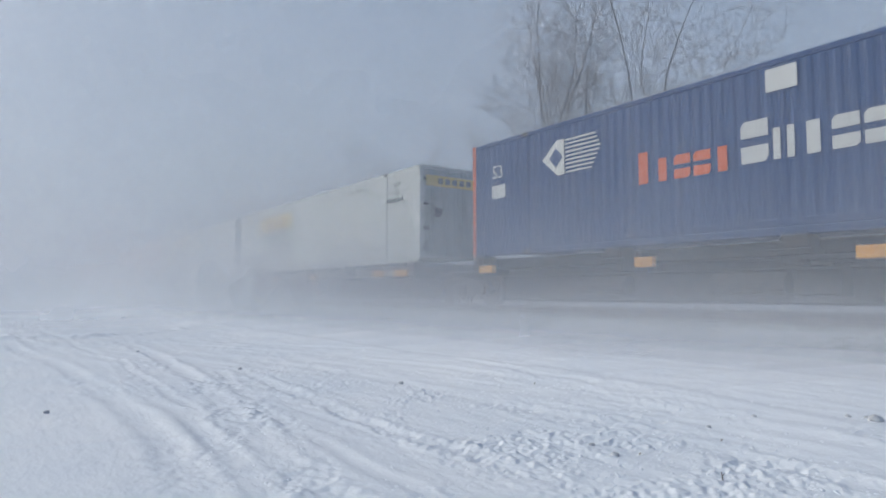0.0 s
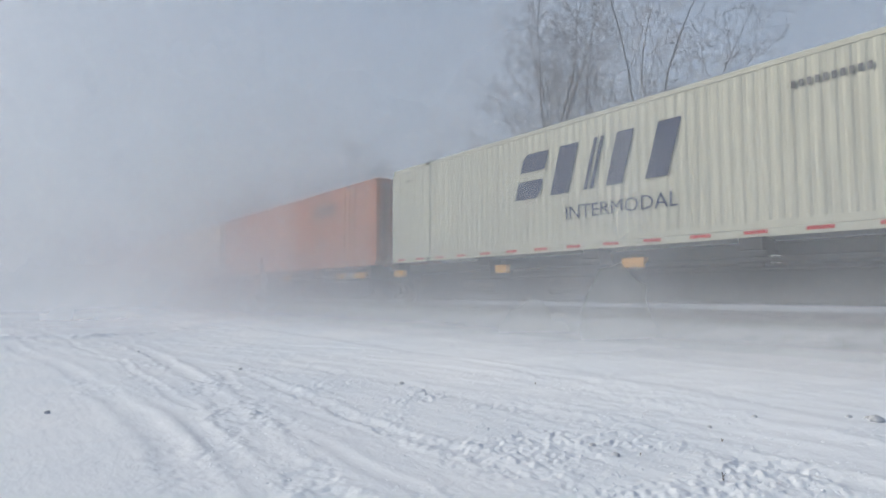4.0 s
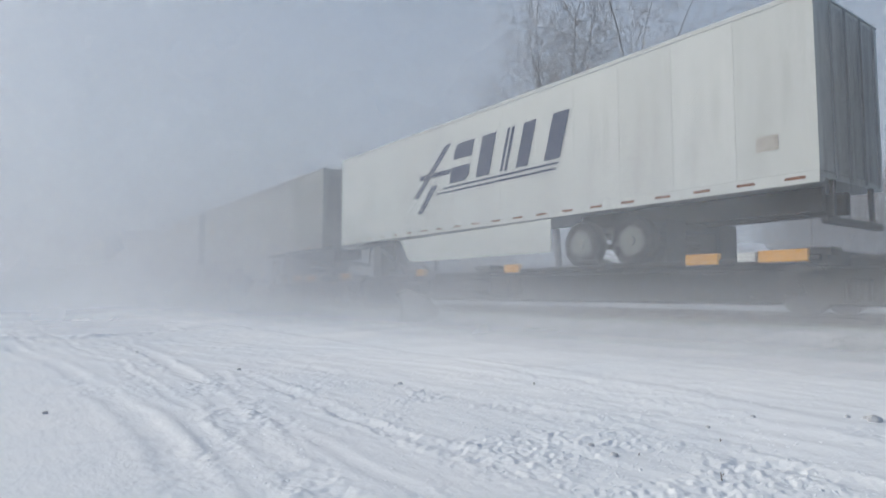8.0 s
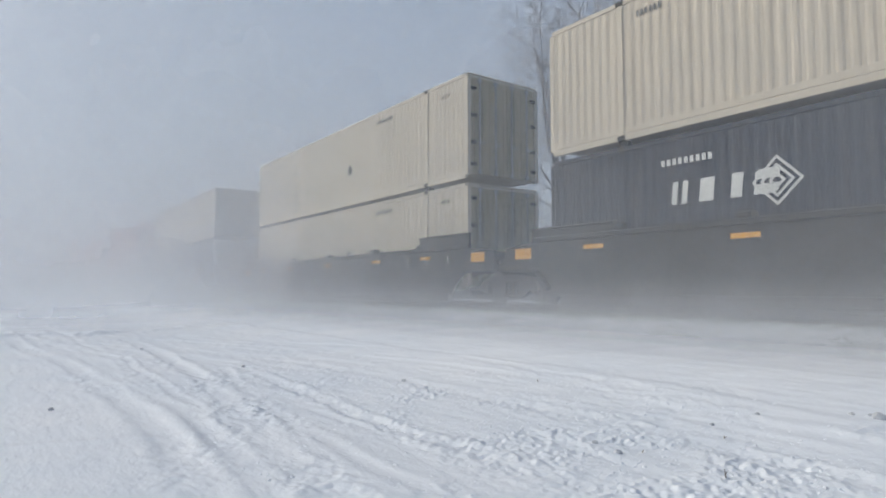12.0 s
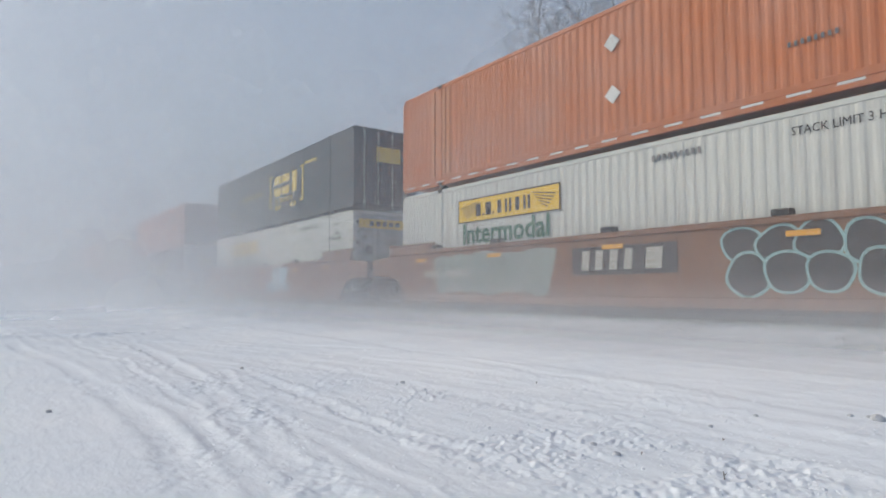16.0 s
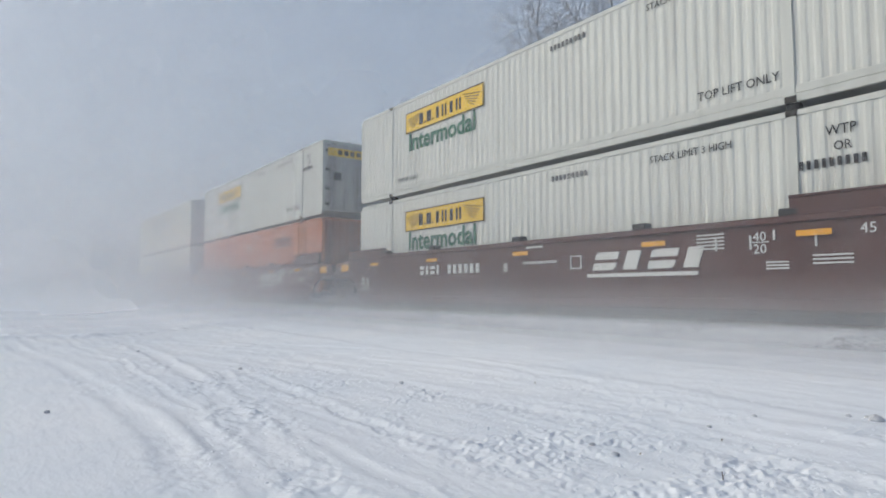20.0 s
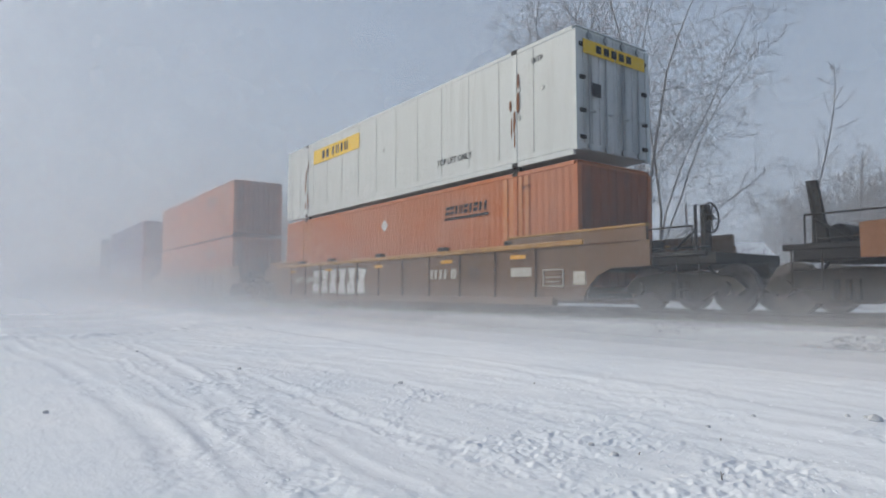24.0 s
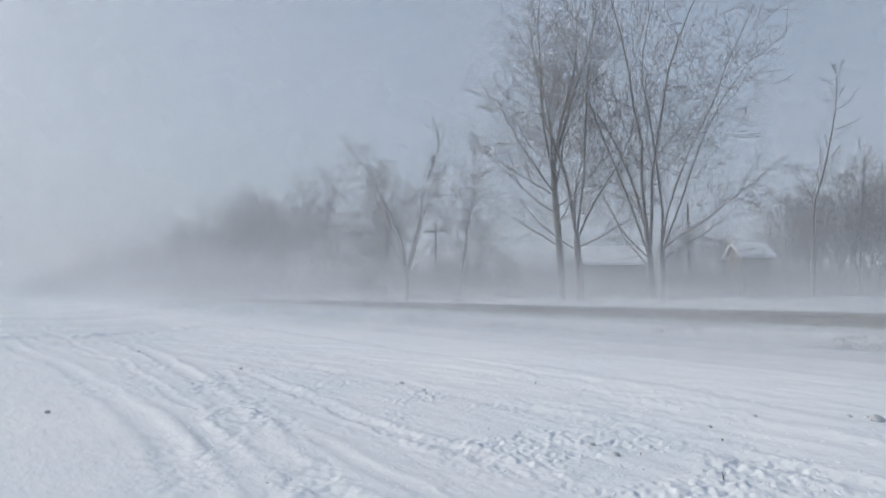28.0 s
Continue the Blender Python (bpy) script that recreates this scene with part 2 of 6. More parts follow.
class Geo:
    """Collects boxes, tubes and plates into one mesh."""

    def __init__(self):
        self.v, self.f = [], []

    def add(self, verts, faces):
        o = len(self.v)
        self.v += [tuple(p) for p in verts]
        self.f += [tuple(i + o for i in q) for q in faces]
        return self

    def box(self, x0, x1, y0, y1, z0, z1, b=0.0):
        """A box; b cuts its edges along x and z by a small chamfer."""
        if b <= 0:
            v = [(x, y, z) for x in (x0, x1) for y in (y0, y1) for z in (z0, z1)]
            return self.add(v, [(0, 1, 3, 2), (4, 6, 7, 5), (0, 4, 5, 1), (2, 3, 7, 6), (0, 2, 6, 4), (1, 5, 7, 3)])
        v = []
        for x in (x0, x1):
            v += [(x, y0 + b, z0), (x, y1 - b, z0), (x, y1, z0 + b), (x, y1, z1 - b), (x, y1 - b, z1), (x, y0 + b, z1), (x, y0, z1 - b), (x, y0, z0 + b)]
        return self.add(v, [tuple(range(7, -1, -1)), tuple(range(8, 16))] + [(i, (i + 1) % 8, 8 + (i + 1) % 8, 8 + i) for i in range(8)])

    def tube(self, p, q, r0, r1=None, n=8, caps=True):
        p, q = Vector(p), Vector(q)
        r1 = r0 if r1 is None else r1
        d = (q - p).normalized()
        a = d.orthogonal().normalized()
        b = d.cross(a)
        v = [c + (a * math.cos(k * math.tau / n) + b * math.sin(k * math.tau / n)) * r for c, r in ((p, r0), (q, r1)) for k in range(n)]
        f = [(k, (k + 1) % n, n + (k + 1) % n, n + k) for k in range(n)]
        if caps:
            f += [tuple(range(n - 1, -1, -1)), tuple(range(n, 2 * n))]
        return self.add(v, f)

    def prism(self, outline, y0, y1):
        """An outline in x and z, given thickness in y."""
        n = len(outline)
        v = [(x, y0, z) for x, z in outline] + [(x, y1, z) for x, z in outline]
        return self.add(v, [tuple(range(n)), tuple(range(2 * n - 1, n - 1, -1))] + [(i, n + i, n + (i + 1) % n, (i + 1) % n) for i in range(n)])

    def wheel(self, c, r, w, n=24, hub=0.0):
        x, y, z = c
        ring = [(r * 0.93, 0), (r, w * 0.15), (r, w * 0.85), (r * 0.93, w)] if not hub else [(r, 0), (r, w * 0.3), (r * 1.06, w * 0.34), (r * 1.06, w)]
        v, f = [], []
        for k in range(n):
            a = k * math.tau / n
            v += [(x + q * math.cos(a), y + d, z + q * math.sin(a)) for q, d in ring]
        for k in range(n):
            for j in range(3):
                f.append((4 * k + j, 4 * k + j + 1, 4 * ((k + 1) % n) + j + 1, 4 * ((k + 1) % n) + j))
        f += [tuple(4 * k for k in range(n)), tuple(4 * k + 3 for k in range(n - 1, -1, -1))]
        return self.add(v, f)

    def mesh(self, name, mat, smooth=False):
        return mesh_of(name, self.v, self.f, mat, smooth)


MESHES = {}


def cached(key, make):
    if key not in MESHES:
        MESHES[key] = make()
    return MESHES[key]


def piece(name, me, parent, label="", at=(0, 0, 0)):
    ob = new(name, me)
    ob.parent = parent
    ob.location = at
    if label:
        ob["label"] = label
    return ob


def part(name, geo, mat, parent, label="", smooth=False):
    return piece(name, geo.mesh(name, mat, smooth), parent, label)


def text_mesh(words, size, mat, key, bold=0.0):
    def make():
        cu = bpy.data.curves.new("lettering", "FONT")
        cu.body, cu.size, cu.extrude, cu.resolution_u, cu.offset = words, size, 0.002, 2, bold
        ob = bpy.data.objects.new("lettering", cu)
        scene.collection.objects.link(ob)
        bpy.context.view_layer.update()
        me = bpy.data.meshes.new_from_object(ob.evaluated_get(bpy.context.evaluated_depsgraph_get()))
        bpy.data.objects.remove(ob)
        me.materials.clear()
        me.materials.append(mat)
        me.transform(Matrix.Rotation(radians(90), 4, "X"))
        return me
    return cached(("text", words, size, key), make)


def words(text, size, ink, parent, x, z, y=-0.012, wide=1.0, name="lettering", bold=0.0):
    ob = piece(name, text_mesh(text, size, M[ink], ink + str(bold), bold), parent, "", (x, y, z))
    ob.scale = (wide, 1, 1)
    return ob


# plain blocks that stand in for trade marks: outlines on a unit square
CUT_BLOCKS = [[[(0.0, 0.0), (0.85, 0.0), (1, 0.12), (1, 0.4), (0.0, 0.4)], [(0, 0.6), (1, 0.6), (1, 1), (0.15, 1), (0, 0.88)]],
              [[(0, 0), (0.3, 0), (0.3, 1), (0, 1)], [(0.58, 0), (0.88, 0), (0.88, 1), (0.58, 1)]],
              [[(0.2, 0), (0.72, 0), (0.72, 1), (0.2, 1)]]]


def blocks(rows, ink, parent, name, label="", y0=-0.016, y1=-0.008):
    """A mark made of plain slanted blocks: rows of x, z, width, height, slant and, for a split block, its kind."""
    g = Geo()
    for x, z, w, h, s, *kind in rows:
        for line in CUT_BLOCKS[kind[0]] if kind else [[(0, 0), (1, 0), (1, 1), (0, 1)]]:
            g.prism([(x + a * w + s * c * h, z + c * h) for a, c in line], y0, y1)
    return part(name, g, M[ink], parent, label)


def glyphs(x, z, widths, h, gap, slant=0.0, kinds="0"):
    """A run of split blocks."""
    rows = []
    for i, w in enumerate(widths):
        rows.append((x, z, w, h, slant, int(kinds[i % len(kinds)])))
        x += w + gap
    return rows


def word_bars(x, z, n, w, h, gap, slant=0.0):
    return [(x + i * (w + gap), z, w, h, slant) for i in range(n)]


# ---- the train ----
SPEED = 25.8          # metres a second
RAIL_Z = 0.80         # top of the rail
FACE_Y = 10.3         # the near face of the loads
LONG, WIDE, HIGH = 16.24, 2.62, 2.925
MOVING = []           # things that run with the train, and where they are at the start


def start_thing(name, x, z, label, category, group):
    ob = tagged(new(name), label, category, group)
    MOVING.append((ob, x, FACE_Y, z))
    ob.matrix_world = pose(x, FACE_Y, z)
    return ob


def corrugated(z0, z1, period, deep, x0, x1, y, flip=False):
    xs, ys = [], []
    n = int(round((x1 - x0) / period))
    p = (x1 - x0) / n
    for i in range(n):
        o = x0 + i * p
        xs += [o, o + 0.3 * p, o + 0.5 * p, o + 0.8 * p]
        ys += [0, 0, deep, deep]
    xs.append(x1)
    ys.append(0)
    v = [(a, y + (-b if flip else b), z) for z in (z0, z1) for a, b in zip(xs, ys)]
    k = len(xs)
    f = [(i, i + 1, k + i + 1, k + i) if not flip else (i + 1, i, k + i, k + i + 1) for i in range(k - 1)]
    return v, f


def side_mesh(mat, ribbed):
    g = Geo()
    if ribbed:
        v, f = corrugated(0.27, HIGH - 0.11, 0.21, 0.012, 0.10, LONG - 0.10, 0.004)
        g.add(v, f)
    else:
        n = 13
        w = (LONG - 0.2) / n
        for i in range(n):
            g.box(0.1 + i * w + 0.004, 0.1 + (i + 1) * w - 0.004, 0.004, 0.03, 0.17, HIGH - 0.11, 0.004)
    return g.mesh("side_panel", M[mat])


def container(x, z, mat, label, end="plain", ribbed=True, post=True, deck=None):
    """A 53 ft domestic container: ribbed sides, rails, posts at both ends and at the 40 ft marks, a roof and an end wall with doors."""
    root = start_thing("shipping_container", x, z, label, "container", "containers on the train")
    piece("side_panel", cached(("side", mat, ribbed), lambda: side_mesh(mat, ribbed)), root)
    def shell():
        g = Geo()
        g.box(0.06, LONG - 0.06, 0.05, WIDE - 0.01, 0.14, HIGH - 0.03)
        return g.mesh("box", M[mat])
    piece("box", cached(("shell", mat), shell), root)
    piece("bottom_rail", cached(("brail", mat), lambda: Geo().box(0.1, LONG - 0.1, -0.012, 0.06, 0.0, 0.135, 0.012).box(0.1, LONG - 0.1, -0.004, 0.05, 0.14, 0.275, 0.006).mesh("bottom_rail", M[mat])), root)
    piece("top_rail", cached(("trail", mat), lambda: Geo().box(0.1, LONG - 0.1, -0.008, 0.06, HIGH - 0.115, HIGH - 0.01, 0.012).mesh("top_rail", M[mat])), root)
    piece("roof", cached(("roof", mat), lambda: Geo().box(0.02, LONG - 0.02, 0.03, WIDE - 0.03, HIGH - 0.03, HIGH - 0.004, 0.01).mesh("roof", M[mat])), root)
    cp = cached(("post", mat), lambda: Geo().box(0, 0.11, -0.006, 0.12, 0.1, HIGH - 0.1, 0.015).mesh("corner_post", M[mat]))
    for px, py in ((0, 0), (LONG - 0.11, 0), (0, WIDE - 0.12), (LONG - 0.11, WIDE - 0.12)):
        piece("corner_post", cp, root, at=(px, py, 0))
    if post:
        lp = cached(("lift", mat), lambda: Geo().box(-0.07, 0.07, -0.014, 0.04, 0.0, HIGH, 0.015).mesh("lift_post", M[mat]))
        cc = cached("casting", lambda: Geo().box(-0.09, 0.09, -0.024, 0.14, 0, 0.118, 0.015).box(-0.04, 0.04, -0.03, -0.022, 0.03, 0.09).mesh("corner_casting", M["steel"]))
        for px in (1.98, LONG - 1.98):
            piece("lift_post", lp, root, at=(px, 0, 0))
            for pz in (-0.004, HIGH - 0.112):
                piece("corner_casting", cc, root, "dark steel lifting casting", (px, 0, pz))
    end_wall(root, mat, end)
    return root


def end_wall(root, mat, end):
    """The end that faces the line's far direction: two doors with locking rods, or a ribbed front wall."""
    if end == "doors":
        def leaf():
            g = Geo()
            g.box(0, 0.035, 0.0, 1.17, 0.15, HIGH - 0.12)
            for i in range(4):
                g.box(0.035, 0.055, 0.12 + i * 0.27, 0.2 + i * 0.27, 0.3, HIGH - 0.26)
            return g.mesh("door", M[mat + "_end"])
        me = cached(("leaf", mat), leaf)
        rod = cached("rod", lambda: Geo().tube((0.08, 0, 0.12), (0.08, 0, HIGH - 0.08), 0.021, n=8).box(0.05, 0.1, -0.05, 0.05, 0.16, 0.26).box(0.05, 0.1, -0.05, 0.05, HIGH - 0.24, HIGH - 0.14).box(0.06, 0.1, -0.04, 0.2, 1.0, 1.04).mesh("lock_rod", M["silver"]))
        hinge = cached(("hinge", mat), lambda: Geo().box(0.03, 0.09, -0.04, 0.14, -0.04, 0.04).mesh("hinge", M["steel"]))
        for k in range(2):
            d = piece("door", me, root, at=(LONG - 0.055, 0.12 + k * 1.18, 0))
            for ry in (0.28, 0.86):
                piece("lock_rod", rod, d, "galvanised locking rod", (0, ry, 0))
            for hz in (0.4, 1.0, 1.75, 2.5):
                piece("hinge", hinge, d, at=(0, 0.02 if k == 0 else 1.05, hz))
    else:
        def front():
            g = Geo()
            line = [(0.0, 0.1), (0.02, 0.1)]
            for i in range(8):
                y = 0.2 + i * 0.28
                line += [(0.02, y), (0.045, y + 0.03), (0.045, y + 0.12), (0.02, y + 0.15)]
            line += [(0.02, WIDE - 0.1), (0.0, WIDE - 0.1)]
            n = len(line)
            g.add([(x, y, z) for z in (0.15, HIGH - 0.1) for x, y in line], [(k, (k + 1) % n, n + (k + 1) % n, n + k) for k in range(n)] + [tuple(range(n - 1, -1, -1)), tuple(range(n, 2 * n))])
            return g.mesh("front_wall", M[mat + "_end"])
        piece("front_wall", cached(("front", mat), front), root, at=(LONG - 0.055, 0, 0))


def hazard_diamond(root, x, z, r=0.24, ink="ink_white"):
    part("placard", Geo().prism([(x - r, z), (x, z - r), (x + r, z), (x, z + r)], -0.022, -0.01), M[ink], root, "faded diamond placard")


def number_bars(root, x, z, ink="ink_worn", n=9, w=0.07, h=0.12):
    blocks(word_bars(x, z, n, w, h, 0.05), ink, root, "number_marking", "row of small painted characters")


def door_sign(root):
    part("door_sign", Geo().box(LONG + 0.03, LONG + 0.045, 0.2, 1.28, 2.3, 2.62), M["sign_yellow"], root, "yellow sign on the door")
    part("door_sign", Geo().box(LONG + 0.03, LONG + 0.045, 1.33, 2.4, 2.3, 2.62), M["sign_yellow"], root, "yellow sign on the door")
    g = Geo()
    for i in range(5):
        g.box(LONG + 0.045, LONG + 0.055, 0.62 + i * 0.27, 0.8 + i * 0.27, 2.37, 2.55)
    part("door_sign_mark", g, M["ink_black"], root, "dark bar shapes")
    part("door_label", Geo().box(LONG + 0.06, LONG + 0.07, 0.45, 0.75, 1.35, 1.65), M["ink_black"], root, "dark label on the door")


def mark_hunt_flat(root):
    part("sign_panel", Geo().box(2.6, 6.35, -0.02, -0.008, 2.0, 2.55), M["sign_yellow"], root, "faded yellow sign panel")
    blocks([(3.4, 2.12, 0.2, 0.31, 0), (3.75, 2.12, 0.2, 0.31, 0)] + glyphs(4.2, 2.12, [0.28] * 4, 0.31, 0.07, 0, "2121"), "ink_black", root, "sign_mark", "dark bar shapes", -0.03, -0.02)
    words("TOP LIFT ONLY", 0.25, "ink_black", root, 11.0, 0.55, -0.012, 0.9)
    words("WTP", 0.2, "ink_black", root, 14.85, 2.4, -0.012, 0.9)
    rnd = random.Random(4)
    for px in (1.98, LONG - 1.98):
        g = Geo()
        for k in range(7):
            x, z, h = px + rnd.uniform(-0.16, 0.16), rnd.uniform(0.1, 2.2), rnd.uniform(0.15, 0.6)
            w = rnd.uniform(0.02, 0.06)
            g.prism([(x - w, z + h * 0.2), (x, z), (x + w, z + h * 0.3), (x + w * 0.6, z + h), (x - w * 0.7, z + h * 0.9)], -0.022 - k * 0.0006, -0.014)
        part("rust_stain", g, M["rusty"], root, "rust streaks below the lifting post")
    for i in range(12):
        part("panel_seam", Geo().box(0.1 + (i + 1) * (LONG - 0.2) / 13 - 0.012, 0.1 + (i + 1) * (LONG - 0.2) / 13 + 0.012, -0.004, 0.01, 0.28, HIGH - 0.12), M["silver"], root)
    for px, pz in ((14.4, 1.9), (14.4, 1.2), (15.2, 1.75), (8.0, 1.6)):
        part("rivet_plate", Geo().wheel((px, -0.012, pz), 0.07, 0.02, 12), M["silver"], root)
    door_sign(root)


# markings: plain shapes for trade marks, letters for common words
def mark_hunt(root):
    x, z = 2.85, 1.85
    part("sign_panel", Geo().box(x, x + 3.75, -0.02, -0.008, z, z + 0.63), M["sign_yellow"], root, "yellow sign panel with a dark border")
    g = Geo()
    for a, b, c, d in ((0, 3.75, 0, 0.03), (0, 3.75, 0.6, 0.63), (0, 0.03, 0, 0.63), (3.72, 3.75, 0, 0.63)):
        g.box(x + a, x + b, -0.026, -0.018, z + c, z + d)
    for i in range(5):
        for s in (-1, 1):
            cx = x + 1.87 + s * (1.75 - i * 0.06)
            cz = z + 0.38 - i * 0.07
            g.prism([(cx, cz), (cx - s * (0.75 - i * 0.12), cz + 0.12), (cx - s * (0.75 - i * 0.12), cz + 0.14), (cx, cz + 0.03)], -0.026, -0.018)
    part("sign_border", g, M["ink_black"], root, "black border and wing lines")
    rows = [(x + 0.75, z + 0.14, 0.2, 0.33, 0), (x + 1.03, z + 0.14, 0.06, 0.06, 0), (x + 1.15, z + 0.14, 0.22, 0.33, 0), (x + 1.43, z + 0.14, 0.06, 0.06, 0)]
    rows += glyphs(x + 1.57, z + 0.14, [0.26] * 4, 0.33, 0.07, 0, "2121")
    blocks(rows, "ink_black", root, "sign_mark", "black bar shapes", -0.03, -0.02)
    words("Intermodal", 0.74, "ink_green", root, 3.0, 1.3, -0.012, 1.0, bold=0.018)
    words("TOP LIFT ONLY", 0.23, "ink_black", root, 12.65, 0.42, -0.012, 0.9)
    words("TOP LIFT ONLY", 0.18, "ink_black", root, 2.4, 0.4, -0.012, 0.9)
    words("STACK LIMIT 3 HIGH", 0.2, "ink_black", root, 11.6, 2.5, -0.012, 0.9)
    words("WTP", 0.22, "ink_black", root, 14.75, 2.4, -0.012, 0.9)
    words("OR", 0.2, "ink_black", root, 14.85, 2.16, -0.012, 0.9)
    door_sign(root)
    blocks(word_bars(14.35, 1.92, 9, 0.06, 0.14, 0.05), "ink_black", root, "pin_marking", "small dark characters")
    number_bars(root, 9.0, 2.52)


def mark_swift(root, x=5.7, z=1.3, ink="ink_blue", lettered=True, k=1.0):
    blocks(glyphs(x, z, [0.82 * k, 1.05 * k, 0.3 * k, 0.8 * k, 0.95 * k], 1.07 * k, 0.14 * k, 0.3, "02122"), ink, root, "trade_mark", "slanted dark bar shapes")
    if lettered:
        words("INTERMODAL", 0.42, "ink_blue", root, x + 1.6, z - 0.6, -0.012, 1.08)
    if not lettered:
        return
    number_bars(root, 12.2, 2.35, n=10)
    number_bars(root, 0.8, 2.45, n=4, w=0.05, h=0.08)
    g = Geo()
    for i in range(16):
        g.box(0.35 + i * 1.0, 0.75 + i * 1.0, -0.02, -0.011, 0.06, 0.12)
    part("reflector_strip", g, M["ink_red"], root, "broken red reflective strip")


def mark_schneider(root, diamonds=True):
    blocks(glyphs(11.4, 2.14, [0.17] * 9, 0.24, 0.035, 0.15, "002102022") + [(11.35, 2.0, 1.9, 0.07, 0.1)], "ink_black", root, "trade_mark", "row of dark bars over a line")
    for px in (1.98, LONG - 1.98):
        band = Geo()
        for k in (-0.42, -0.2, 0.11, 0.33):
            band.box(px + k, px + k + 0.13, -0.011, 0.02, 0.29, HIGH - 0.13, 0.005)
        part("post_band", band, M["orange_band"], root, "pale ribs beside the lifting post")
    words("WTP", 0.17, "ink_black", root, LONG - 1.75, 2.45, -0.014, 0.9)
    if not diamonds:
        blocks([(3.9, 2.3 - k * 0.17, 0.1, 0.12, 0) for k in range(4)] + [(4.75, 2.4 - k * 0.17, 0.1, 0.12, 0) for k in range(7)], "ink_black", root, "code_marking", "upright rows of dark characters")
        return
    hazard_diamond(root, 8.1, 2.15, 0.2)
    hazard_diamond(root, 8.1, 1.05, 0.2)
    g = Geo()
    for i in range(21):
        g.box(0.3 + i * 0.75, 0.68 + i * 0.75, -0.02, -0.011, 0.09, 0.13)
    part("reflector_strip", g, M["ink_white"], root, "dashed white reflective strip")
    number_bars(root, 11.6, 0.9, n=8, w=0.05, h=0.09)
    blocks(word_bars(12.3, 2.4, 7, 0.16, 0.2, 0.05), "ink_black", root, "end_marking", "faint dark characters", 0.2, 0.21).rotation_euler = (0, 0, 0)


def mark_pacer(root):
    g = Geo().prism([(2.55, 2.12), (3.0, 1.72), (3.22, 1.72), (3.22, 2.52), (3.0, 2.52)], -0.02, -0.008)
    for i in range(9):
        g.box(3.26, 4.25 - abs(i - 5) * 0.05, -0.018, -0.008, 1.74 + i * 0.09, 1.775 + i * 0.09)
    part("trade_mark", g, M["ink_white"], root, "white diamond trailing fine stripes")
    part("mark_centre", Geo().prism([(2.78, 2.12), (2.98, 1.9), (3.18, 2.12), (2.98, 2.34)], -0.028, -0.018), M["blue"], root, "blue diamond centre")
    blocks(glyphs(5.1, 1.2, [0.4], 0.62, 0.06, 0, "2") + glyphs(5.56, 1.2, [0.33] * 4, 0.44, 0.07, 0, "2002"), "ink_orange", root, "name_mark", "orange-red bar shapes")
    blocks(glyphs(7.25, 1.25, [0.46], 0.72, 0.08, 0, "0") + glyphs(7.79, 1.25, [0.38] * 9, 0.52, 0.06, 0, "120012222"), "ink_white", root, "second_name_mark", "white bar shapes")
    words("53", 0.48, "ink_white", root, 0.75, 1.95, -0.012, 0.9)
    part("label_plate", Geo().box(0.75, 1.25, -0.016, -0.008, 1.45, 1.78), M["ink_white"], root, "small white label")
    part("roof_label", Geo().box(7.7, 8.2, -0.02, -0.008, 2.38, 2.76), M["ink_white"], root, "white square label")
    number_bars(root, 11.5, 2.45, "ink_white")
    part("end_stripe", Geo().box(-0.012, 0.1, -0.014, 0.13, 0.02, HIGH - 0.01), M["ink_orange"], root, "red-orange end post")
    part("end_stripe", Geo().box(LONG - 0.1, LONG + 0.012, -0.014, 0.13, 0.02, HIGH - 0.01), M["ink_orange"], root, "red-orange end post")
    for yy in (0.35, 1.5):
        oval = [(0.28 * math.cos(k * math.tau / 14), 0.13 * math.sin(k * math.tau / 14)) for k in range(14)]
        for zz in (2.42, ):
            v = [(LONG + e, yy + 0.35 + a, zz + c) for e in (0.035, 0.05) for a, c in oval]
            f = [tuple(range(13, -1, -1)), tuple(range(14, 28))] + [(k, (k + 1) % 14, 14 + (k + 1) % 14, 14 + k) for k in range(14)]
            part("door_marking", Geo().add(v, f), M["ink_white"], root, "white oval patch on the door")
        part("door_label", Geo().box(LONG + 0.035, LONG + 0.05, yy + 0.1, yy + 0.35, 1.75, 2.1), M["ink_white"], root, "white door label")


def mark_csx(root):
    blocks([(8.05, 0.75, 0.13, 1.5, 0), (8.05, 0.75, 0.3, 0.1, 0), (8.05, 2.15, 0.3, 0.1, 0), (11.7, 0.75, 0.13, 1.5, 0), (11.53, 0.75, 0.3, 0.1, 0), (11.53, 2.15, 0.3, 0.1, 0)], "ink_gold", root, "bracket_mark", "gold bracket shapes")
    blocks(glyphs(8.6, 1.25, [0.8, 0.8, 0.9], 0.88, 0.14, 0, "002"), "ink_gold", root, "trade_mark", "gold block shapes")
    words("INTERMODAL", 0.3, "ink_gold", root, 8.75, 0.92, -0.012, 1.1)
    g = Geo()
    for cx in (8.9, 9.25, 10.6, 10.95):
        g.wheel((cx, -0.018, 0.72), 0.12, 0.01, 14)
    part("dot_mark", g, M["ink_gold"], root, "four gold dots")
    words("How tomorrow moves", 0.36, "ink_gold", root, 4.25, 1.5, -0.012, 0.85)
    number_bars(root, 12.0, 2.2, "ink_gold")
    words("51", 0.26, "ink_white", root, 1.05, 0.75, -0.012)
    words("51", 0.26, "ink_gold", root, 2.75, 0.95, -0.012)
    part("label_plate", Geo().box(LONG + 0.03, LONG + 0.042, 0.9, 1.9, 1.7, 2.25), M["ink_gold"], root, "yellowed plate on the end wall")


